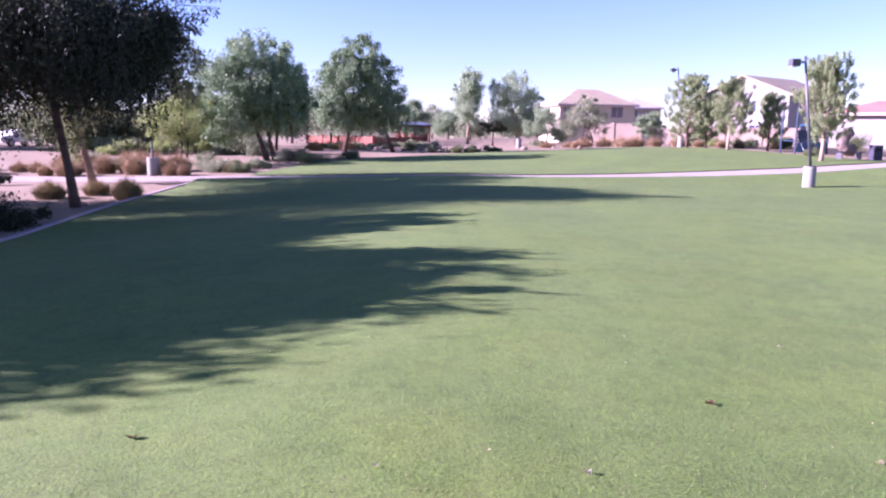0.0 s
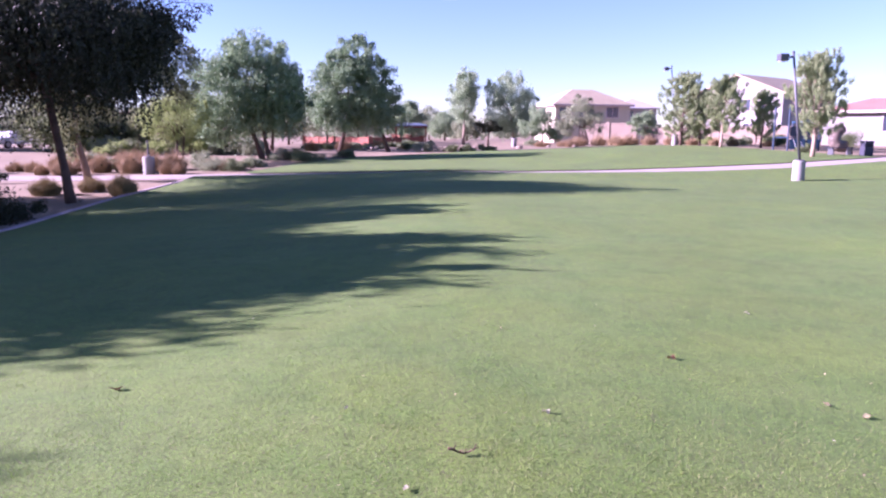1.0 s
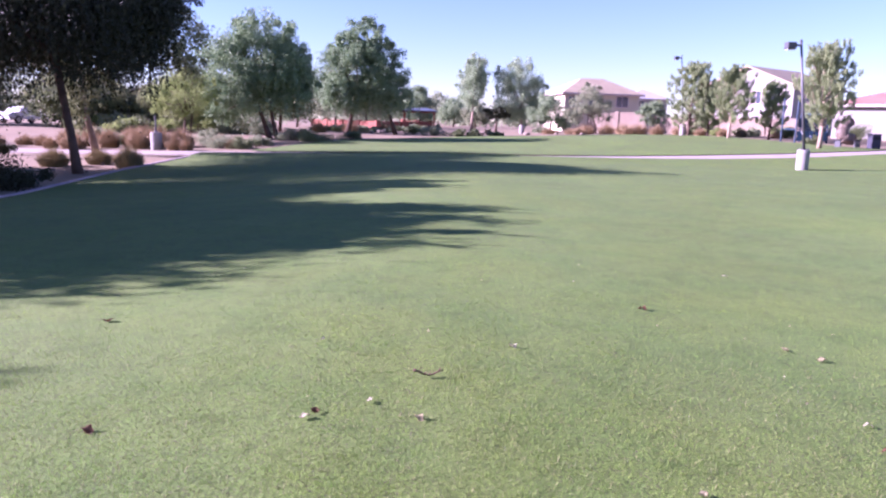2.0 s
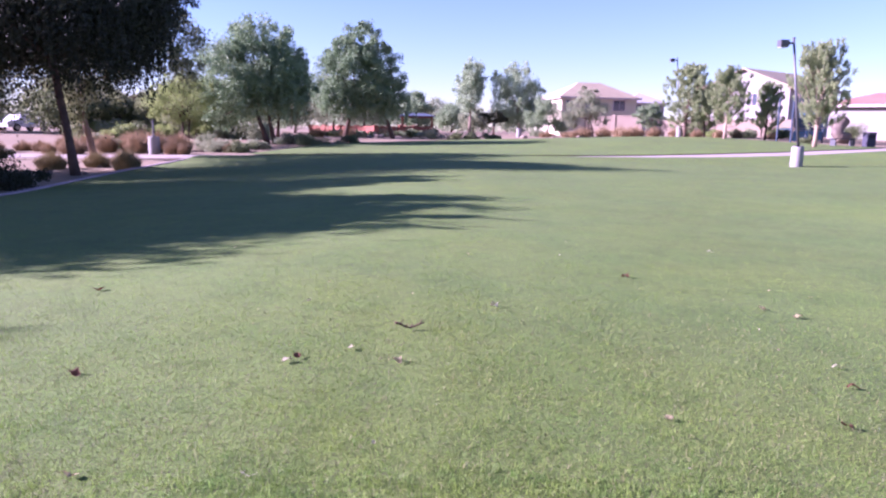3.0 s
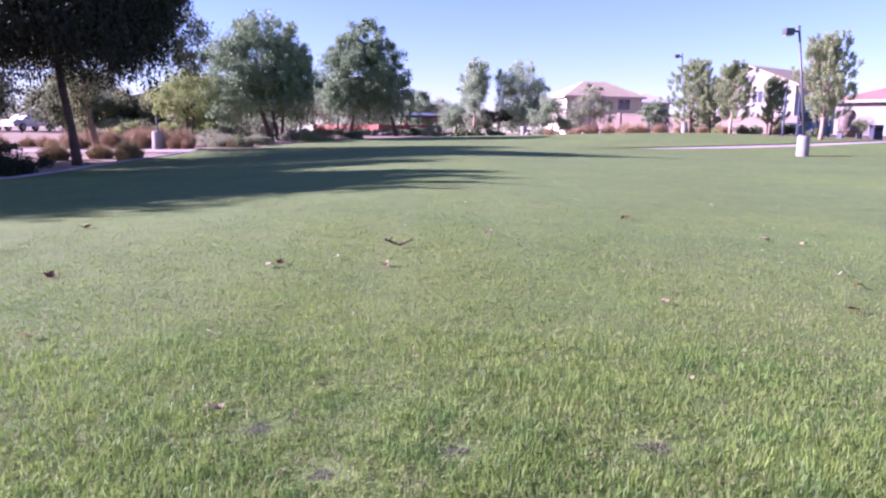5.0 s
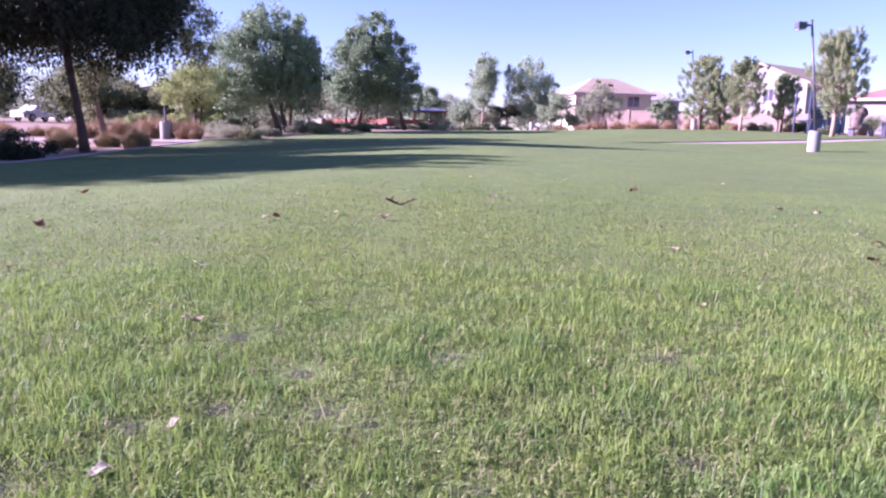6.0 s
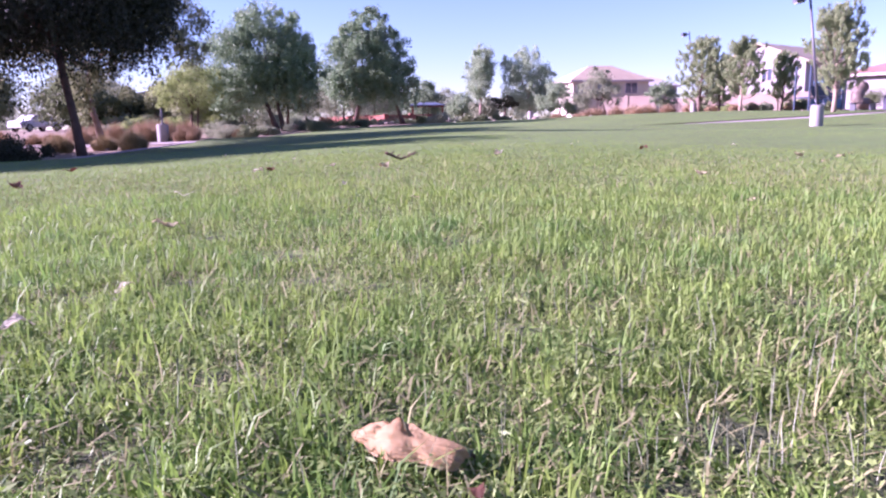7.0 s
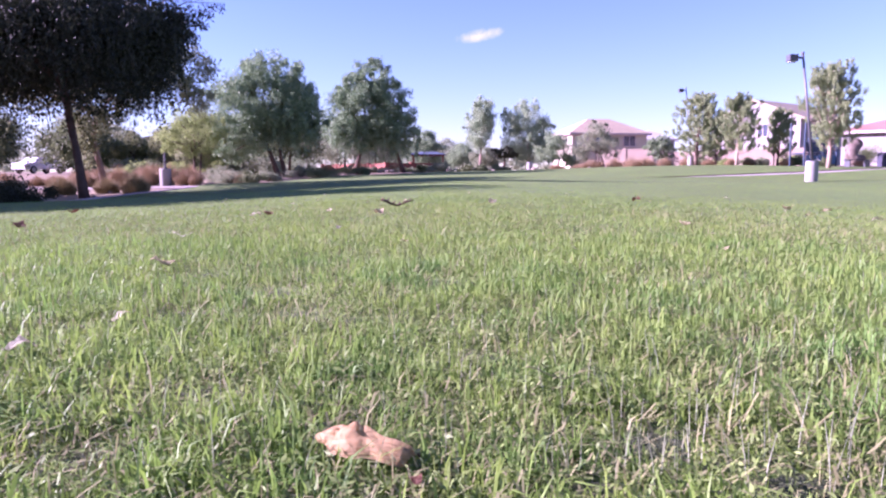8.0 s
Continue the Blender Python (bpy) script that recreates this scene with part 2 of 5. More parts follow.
# ---- ground ----
# heights of the park's gentle slopes: x, y, z
SPOTS = [(-6, 3, -.06), (0, 3, 0), (6, 3, 0), (0, 12, 0), (6, 14, .05), (-4.5, 11, -.05), (-10, 15.3, -.6), (-11.3, 22, -.5), (0, 22, 0), (14.2, 27, -.4), (8, 24, 0),
         (3, 31, 0), (-7, 32, -.2), (-14.5, 35, -.6), (-26, 34, -.45), (-11, 43, .15), (-6, 52, .3), (20, 37, .66), (17.5, 33.2, .2),
         (29, 40, .62), (18, 55, .85), (8, 74, .45), (30, 72, .95), (3, 57, .4), (-20, 60, .3), (-40, 60, .3), (-60, 30, -.4),
         (60, 60, .8), (50, 30, .3), (0, -12, 0), (-16, 4, -.3), (20, 8, 0), (0, 120, .6)]


def height(x, y):
    x, y = np.asarray(x, float), np.asarray(y, float)
    num, den = 0.0, 1e-9
    for a, b, c in SPOTS:
        q = (x - a) ** 2 + (y - b) ** 2
        w = np.exp(-q / (2 * (2.6 + 0.085 * math.hypot(a, b)) ** 2)) + 1e-7 / (1 + q / 100)
        num, den = num + w * c, den + w
    crown = 0.12 * (1 - np.exp(-((x - 0.6) / 2.6) ** 2)) * np.clip(1.25 - y / 28, 0, 1)
    return num / den - crown


def soil(x, y):
    """Height of the bare gravel, a little below the turf."""
    return float(height(x, y)) - 0.06


def sheet(name, xs, ys, zs, mat):
    """A grid surface from arrays of the same shape."""
    r, c = xs.shape
    idx = np.arange(r * c).reshape(r, c)
    quads = np.stack([idx[:-1, :-1], idx[:-1, 1:], idx[1:, 1:], idx[1:, :-1]], -1).reshape(-1, 4)
    ob = raw(name, np.stack([xs, ys, zs], -1).reshape(-1, 3), np.zeros((0, 3)), quads, mat)
    ob.data.polygons.foreach_set("use_smooth", [True] * len(ob.data.polygons))
    return ob


u = np.sinh(np.linspace(-1, 1, 191) * 5.2) / math.sinh(5.2) * 1500
gx, gy = np.meshgrid(u, u + 25)
tagged(sheet("ground", gx, gy, height(gx, gy) - 0.06, M_DIRT), "pinkish tan decomposed granite gravel ground", "ground", kind="structure")

PATH_MID = [(-60, 34), (-20, 32.7), (-15, 32.3), (-11, 32.1), (-7, 31.65), (0, 30.85), (3.7, 30.15), (10.6, 31.45), (16.6, 32.35), (21.4, 33.95), (32, 39.35), (60, 56)]
KERB = [(-8.2, -25), (-8.4, 0), (-8.9, 9), (-9.4, 15.2), (-9.9, 18.5), (-10.25, 22.5), (-10.2, 25.8), (-10.3, 29.3), (-10.35, 31.0)]
FAR_EDGE = [(-8.9, 34.6), (-8.2, 37.3), (-7, 40.5), (-4.7, 43.3), (-.65, 46.2), (2.8, 49.7), (7.3, 50.8), (11.8, 54.2), (15, 54.6), (19.4, 52), (20.8, 47), (22.3, 39.4), (23.0, 35.6)]


def along(points, x, flip=False):
    p = np.array(points, float)
    return np.interp(x, p[:, 1], p[:, 0]) if flip else np.interp(x, p[:, 0], p[:, 1])


HALF = 1.35
v, w = np.linspace(0, 1, 90)[:, None], np.linspace(0, 1, 90)[None, :]
left = along(KERB, -25 + 56 * v, flip=True)
lx = left * (1 - w) + 58.0 * w
ly = -25 + (along(PATH_MID, lx) - HALF + 25) * v
# the turf swells a little before it meets the path
lip = 0.09 * np.exp(-((along(PATH_MID, lx) - HALF - ly) / 1.6) ** 2)
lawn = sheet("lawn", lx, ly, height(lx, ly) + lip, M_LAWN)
tagged(lawn, "wide mown green lawn with paler worn patches", "lawn", kind="structure")
w = np.linspace(0, 1, 60)[None, :]
v = np.linspace(0, 1, 50)[:, None]
fx = -8.9 + 31.9 * w + 0 * v
fy = (along(PATH_MID, fx) + HALF) * (1 - v) + np.maximum(along(FAR_EDGE, fx), along(PATH_MID, fx) + HALF) * v
tagged(sheet("lawn_far", fx, fy, height(fx, fy), M_LAWN), "mown green lawn beyond the concrete path", "lawn", kind="structure")


def ribbon(name, pts, half, top, deep, mat, label, category, step=1.5, gap=0.0):
    """A raised strip along a line: slabs with joints where gap is given."""
    bm = bmesh.new()
    p = np.array(pts, float)
    seg = np.hypot(*np.diff(p, axis=0).T)
    at = np.concatenate([[0], np.cumsum(seg)])
    s = np.arange(0, at[-1], step)
    for a in s:
        b = min(a + step - gap, at[-1])
        ring = []
        for q in (a, b):
            x, y = np.interp(q, at, p[:, 0]), np.interp(q, at, p[:, 1])
            x2, y2 = np.interp(q + 0.1, at, p[:, 0]), np.interp(q + 0.1, at, p[:, 1])
            x1, y1 = np.interp(q - 0.1, at, p[:, 0]), np.interp(q - 0.1, at, p[:, 1])
            d = Vector((x2 - x1, y2 - y1)).normalized()
            for side in (-1, 1):
                px, py = x - d.y * half * side, y + d.x * half * side
                z = float(height(px, py))
                ring.append((bm.verts.new((px, py, z - deep)), bm.verts.new((px, py, z + top))))
        (a0, a1), (b0, b1), (c0, c1), (d0, d1) = ring
        for q in ((a1, b1, d1, c1), (a0, a1, c1, c0), (b1, b0, d0, d1), (a1, a0, b0, b1), (c0, c1, d1, d0)):
            bm.faces.new(q)
    bmesh.ops.recalc_face_normals(bm, faces=bm.faces)
    return tagged(part(name, bm, mat), label, category, kind="structure")


ribbon("path", PATH_MID, HALF, -0.040, 0.15, M_PATH, "pale concrete footpath with joints across the park", "path", 1.8, 0.012)
ribbon("kerb", KERB, 0.07, 0.035, 0.15, M_KERB, "concrete mowing kerb between lawn and gravel", "kerb", 2.4, 0.01)


# ---- turf blades ----
def uneven(x, y):
    """Where the lawn grows thick (positive) or thin (negative), in patches from a few centimetres to a metre."""
    return 0.45 * np.sin(x * 5.1 + 1.3 * np.sin(y * 3.7)) * np.sin(y * 4.3 + 1.1 * np.sin(x * 2.9)) + 0.5 * np.sin(x * 17 + 2 * np.sin(y * 9)) * np.sin(y * 19 - x * 7) \
        + 0.5 * np.sin(x * 43 + 2 * np.sin(y * 31)) * np.sin(y * 47 + 3 * np.sin(x * 23))


# thin spots with soil discs darkened for the shade between clumps: x, y, radius
HOLLOWS = [(.485, .36, 0.053), (.455, -.075, 0.036), (.475, .045, 0.042), (.235, .30, 0.045), (.335, .367, 0.045), (.555, .325, 0.036), (.80, -.05, 0.045), (.86, -.11, 0.045), (.60, -.035, 0.021), (.75, -.115, 0.030), (.42, .52, 0.060), (.70, .16, 0.027), (.97, .24, 0.045), (.66, .62, 0.053), (.25, .72, 0.060), (1.05, .66, 0.060), (.16, .12, 0.045)]


def bare(x, y):
    """How bare the lawn is at a spot, from 0 to 1."""
    out = 0 * x
    for a, b, r in HOLLOWS:
        out = np.maximum(out, np.exp(-((x - a) ** 2 + (y - b) ** 2) / r ** 2))
    return out


def shaded_soil():
    """Soil discs in the thin spots; the shade between grass clumps is put into their colour."""
    bm = bmesh.new()
    for a, b, r in HOLLOWS:
        z = float(height(a, b)) + .003
        rim = []
        for k in range(14):
            q = k * math.tau / 14
            d = r * (.62 + .35 * noise.noise((math.cos(q) * 2 + a * 30, math.sin(q) * 2 + b * 30, 0)))
            rim.append(bm.verts.new((a + math.cos(q) * d, b + math.sin(q) * d, z - .006)))
        top = bm.verts.new((a, b, z))
        for k in range(14):
            bm.faces.new((top, rim[k], rim[(k + 1) % 14]))
    tagged(part("shaded_soil", bm, M_SHADED_SOIL, smooth=True), "soil in thin spots of the lawn, darkened for shade between clumps", "soil", kind="stuff")


shaded_soil()


def scatter(rng, count_at, low, high):
    """Random spots down the lawn, in a strip that widens with the distance; count_at gives blades per square metre."""
    d = np.linspace(low, high, 3000)
    half = 0.70 * np.maximum(d - 0.38, 0) + 0.18
    cdf = np.cumsum(count_at(d) * half)
    n = int(2 * cdf[-1] * (d[1] - d[0]))
    dd = np.interp(rng.uniform(0, cdf[-1], n), cdf, d)
    side = rng.uniform(-1, 1, n)
    rim = rng.uniform(0, 1, n) < 0.14
    side = np.where(rim, np.sign(side) * (0.93 + rng.exponential(0.55, n)), side)
    return 0.64 + side * (0.70 * np.maximum(dd - 0.38, 0) + 0.18), dd - 0.9 + rng.normal(0, 0.03, n), dd


def blades(name, mat, label, rng, x, y, tall, lean, wide, bent):
    """One narrow leaf of grass at every spot, leaning any way; bent ones have a knee."""
    n = len(x)
    way, face = rng.uniform(0, 2 * np.pi, n), rng.uniform(0, np.pi, n)
    lx, ly = np.cos(way) * lean, np.sin(way) * lean
    wx, wy = np.cos(face) * wide * 0.5, np.sin(face) * wide * 0.5
    z0 = height(x, y) - 0.004
    tip = np.stack([x + lx * tall, y + ly * tall, z0 + tall * np.clip(1.05 - 0.42 * lean, 0.22, 1)], -1)
    foot = [np.stack([x - wx, y - wy, z0], -1), np.stack([x + wx, y + wy, z0], -1)]
    if bent:
        mx, my, mz = x + lx * tall * 0.38, y + ly * tall * 0.38, z0 + tall * (0.62 - 0.1 * np.clip(lean - 1, 0, 1))
        v = np.stack(foot + [np.stack([mx + wx * 0.85, my + wy * 0.85, mz], -1), np.stack([mx - wx * 0.85, my - wy * 0.85, mz], -1), tip], 1)
        i = np.arange(n)[:, None] * 5
        ob = raw(name, v.reshape(-1, 3), i + np.array([[3, 2, 4]]), i + np.array([[0, 1, 2, 3]]), mat)
    else:
        i = np.arange(n)[:, None] * 3
        ob = raw(name, np.stack(foot + [tip], 1).reshape(-1, 3), i + np.array([[0, 1, 2]]), np.zeros((0, 4)), mat)
    return tagged(ob, label, "grass", kind="stuff")


def turf():
    rng = np.random.default_rng(4)

    def thick(d):
        return 140000 * (np.maximum(d, 0.95) / 0.95) ** -1.85 * np.clip((d - 0.5) / 0.2, 0.06, 1) * np.clip((24 - d) / 11, 0, 1)

    for low, high, bent in ((0.05, 2.3, True), (2.3, 24.0, False)):
        x, y, d = scatter(rng, thick, low, high)
        f = uneven(x, y)
        keep = (x > along(KERB, y, True) + 0.15) & (y < along(PATH_MID, x) - 1.35) & (rng.uniform(-1.6, 0.5, len(x)) < f) & (rng.uniform(0, 0.9, len(x)) > bare(x, y))
        x, y, d, f = x[keep], y[keep], d[keep], f[keep]
        n = len(x)
        tall = rng.gamma(5.0, 1 / 5.0, n) * (0.0170 + 0.006 * f) * (1 - 0.5 * bare(x, y)) * (1 - 0.55 * np.clip((y - 0.6) / 6, 0, 1))
        wide = 0.00132 * rng.uniform(0.5, 1.6, n) * (np.maximum(d, 0.95) / 0.95) ** 0.25 * (np.maximum(d, 3.0) / 3.0) ** 0.6
        blades("lawn_grass", M_BLADE, "dense short green grass blades of the lawn", rng, x, y, np.clip(tall, 0.008, 0.065), np.where(rng.uniform(0, 1, n) < .78, np.abs(rng.normal(0.45, 0.4, n)), rng.uniform(0.6, 1.8, n)), wide, bent)
    # dry blades, thickest on the worn ground
    x, y, d = scatter(rng, lambda d: 0.16 * thick(d), 0.5, 4.5)
    f = uneven(x + 3.1, y - 1.7) + 0.9 * np.clip((x - 0.75) / 0.3, 0, 1) * np.clip((0.5 - y) / 0.5, 0, 1)
    keep = rng.uniform(-1.2, 1.4, len(x)) < f
    x, y, d = x[keep], y[keep], d[keep]
    n = len(x)
    blades("dry_lawn_grass", M_STRAW, "dry straw-coloured blades among the lawn", rng, x, y, np.clip(rng.gamma(5.0, .2, n) * 0.018, 0.006, 0.05),
           np.abs(rng.normal(0.9, 0.7, n)), 0.0012 * rng.uniform(0.5, 1.5, n) * (np.maximum(d, 0.95) / 0.95) ** 0.4, True)


turf()


def seed_stalks():
    """Thin upright stems that stand above the turf, thickest where the mower missed."""
    rng = np.random.default_rng(12)
    n = 750
    y = -0.12 + 3.2 * rng.uniform(0, 1, n) ** 1.6
    x = 0.64 + (0.66 * (y + 0.48) + 0.1) * (1 - 1.6 * rng.uniform(0, 1, n) ** 1.7)
    tall = rng.uniform(0.026, 0.052, n) * (0.75 + 0.25 * rng.uniform(0, 1, n))
    wide, way, lean = rng.uniform(0.0003, 0.0006, n), rng.uniform(0, 2 * np.pi, n), np.abs(rng.normal(0, 0.16, n))
    z = height(x, y) - 0.004
    rings = []
    for share, thin in ((0.0, 1.0), (0.5, 0.8), (1.0, 0.35)):
        cx, cy, cz = x + np.cos(way) * lean * tall * share ** 1.6, y + np.sin(way) * lean * tall * share ** 1.6, z + tall * share
        rings.append([np.stack([cx + np.cos(k * 2.0944 + way) * wide * thin, cy + np.sin(k * 2.0944 + way) * wide * thin, cz], -1) for k in range(3)])
    v = np.stack([p for ring in rings for p in ring], 1)
    i = np.arange(n)[:, None] * 9
    quads = np.concatenate([i + np.array([[r + k, r + (k + 1) % 3, r + 3 + (k + 1) % 3, r + 3 + k]]) for r in (0, 3) for k in range(3)])
    tagged(raw("grass_stalks", v.reshape(-1, 3), np.zeros((0, 3)), quads, M_STALK), "thin pale upright grass stalks above the turf", "grass", kind="stuff")


seed_stalks()


def undergrowth():
    """Short bent shoots and stubble that fill the lawn between the taller blades."""
    rng = np.random.default_rng(5)
    x, y, dd = scatter(rng, lambda d: 65000 * (np.maximum(d, 0.95) / 0.95) ** -2.0 * np.clip((d - 0.5) / 0.2, 0.05, 1) * np.clip((8 - d) / 4, 0, 1), 0.05, 8.0)
    keep = rng.uniform(0, 1.1, len(x)) > bare(x, y)
    x, y, dd = x[keep], y[keep], dd[keep]
    n = len(x)
    k = (np.maximum(dd, 0.95) / 0.95) ** 0.6
    a, b = rng.uniform(0, 2 * np.pi, n), rng.uniform(0, 2 * np.pi, n)
    ln, up = rng.uniform(.006, .018, n) * k ** .5, rng.uniform(.004, .015, n)
    w = rng.uniform(.0006, .0013, n) * k
    z = height(x, y) - .003
    v = np.stack([np.stack([x - np.cos(b) * w, y - np.sin(b) * w, z], -1), np.stack([x + np.cos(b) * w, y + np.sin(b) * w, z], -1),
                  np.stack([x + np.cos(a) * ln, y + np.sin(a) * ln, z + up], -1)], 1)
    i = np.arange(n)[:, None] * 3
    tagged(raw("low_grass", v.reshape(-1, 3), i + np.array([[0, 1, 2]]), np.zeros((0, 4)), M_UNDER), "short bent green and brown shoots low in the lawn", "grass", kind="stuff")


undergrowth()


def weed_leaves():
    """Small broad leaflets in loose clusters low in the lawn."""
    rng = np.random.default_rng(21)
    y0 = -0.15 + 1.5 * rng.uniform(0, 1, 900) ** 1.4
    x0 = 0.60 + rng.uniform(-1, 1, 900) * (0.5 * (y0 + 0.5) + 0.08)
    k = rng.integers(0, 900, 15000)
    n = len(k)
    x, y = x0[k] + rng.normal(0, .010, n), y0[k] + rng.normal(0, .010, n)
    z = height(x, y) + rng.gamma(4.0, .0026, n)
    a, up = rng.uniform(0, 2 * np.pi, n), rng.normal(.25, .45, n)
    ln, wd = rng.uniform(.0018, .0042, n), rng.uniform(.0006, .0014, n)
    ax, ay, az = np.cos(a) * np.cos(up) * ln, np.sin(a) * np.cos(up) * ln, np.sin(up) * ln
    roll = rng.normal(0, .5, n)
    wx, wy, wz = -np.sin(a) * np.cos(roll) * wd, np.cos(a) * np.cos(roll) * wd, np.sin(roll) * wd
    v = np.stack([np.stack([x - ax, y - ay, z - az], -1), np.stack([x + wx, y + wy, z + wz], -1), np.stack([x + ax, y + ay, z + az], -1), np.stack([x - wx, y - wy, z - wz], -1)], 1)
    i = np.arange(n)[:, None] * 4
    tagged(raw("weed_leaves", v.reshape(-1, 3), np.zeros((0, 3)), i + np.array([[0, 1, 2, 3]]), M_WEED), "small broad green leaflets low in the lawn", "weeds", kind="stuff")


weed_leaves()


def thatch():
    """Dead clippings and thatch lying flat between the living blades."""
    rng = np.random.default_rng(8)
    n = 14000
    y = -0.18 + 2.6 * rng.uniform(0, 1, n) ** 2.0
    x = 0.64 + rng.uniform(-1, 1, n) * (0.70 * (y + 0.52) + 0.14)
    a = rng.uniform(0, 2 * np.pi, n)
    ln, wd = 0.002 + 0.007 * rng.uniform(0, 1, n) ** 2.2, rng.uniform(0.0003, 0.0007, n)
    dx, dy = np.cos(a) * ln, np.sin(a) * ln
    wx, wy = -np.sin(a) * wd, np.cos(a) * wd
    z = height(x, y) + rng.uniform(0.001, 0.017, n)
    dz = rng.normal(0, 0.5, n) * ln
    v = np.stack([np.stack([x - dx - wx, y - dy - wy, z - dz], -1), np.stack([x + dx - wx, y + dy - wy, z + dz], -1),
                  np.stack([x + dx + wx, y + dy + wy, z + dz], -1), np.stack([x - dx + wx, y - dy + wy, z - dz], -1)], 1)
    i = np.arange(n)[:, None] * 4
    tagged(raw("thatch", v.reshape(-1, 3), np.zeros((0, 3)), i + np.array([[0, 1, 2, 3]]), M_STRAW), "dead straw clippings between the grass blades", "thatch", kind="stuff")


thatch()


# ---- trees and shrubs ----
def kites(rng, centres, spread, count, length, width, droop, mat, name, parent, outward=None):
    """Small leaf sprays, gathered in clumps round the centres."""
    k = rng.integers(0, len(centres), count)
    c = centres[k]
    off = np.clip(rng.normal(0, 1, (count, 3)), -1.7, 1.7) * spread[k][:, None]
    off[:, 2] = off[:, 2] * 0.8 - np.abs(rng.normal(0, 1, count)) * droop * spread[k]
    p = c + off
    axis = rng.normal(0, 1, (count, 3))
    axis[:, 2] -= droop * 1.3
    axis /= np.linalg.norm(axis, axis=1)[:, None]
    other = np.cross(axis, rng.normal(0, 1, (count, 3)))
    other /= np.linalg.norm(other, axis=1)[:, None]
    ln = (length * rng.uniform(0.6, 1.4, count))[:, None]
    wd = (width * rng.uniform(0.6, 1.4, count))[:, None]
    v = np.stack([p, p + axis * ln * 0.4 + other * wd, p + axis * ln, p + axis * ln * 0.45 - other * wd], 1)
    i = np.arange(count)[:, None] * 4
    return raw(name, v.reshape(-1, 3), np.zeros((0, 3)), i + np.array([[0, 1, 2, 3]]), mat, parent)


def clumps(rng, lobes, per, inner=0.45, sig=0.2):
    """Clump centres spread through the lobes (dx, dy, dz, rx, ry, rz), more of them near the skin."""
    out, size = [], []
    for dx, dy, dz, rx, ry, rz in lobes:
        n = max(3, int(per * (rx * ry * rz) ** (2 / 3)))
        d = rng.normal(0, 1, (n, 3))
        d /= np.linalg.norm(d, axis=1)[:, None]
        r = rng.uniform(inner, 1.0, n)[:, None]
        out.append(np.array([dx, dy, dz]) + d * r * np.array([rx, ry, rz]))
        size.append(np.full(n, sig * (rx * ry * rz) ** (1 / 3)) * rng.uniform(0.6, 1.3, n))
    return np.concatenate(out), np.concatenate(size)


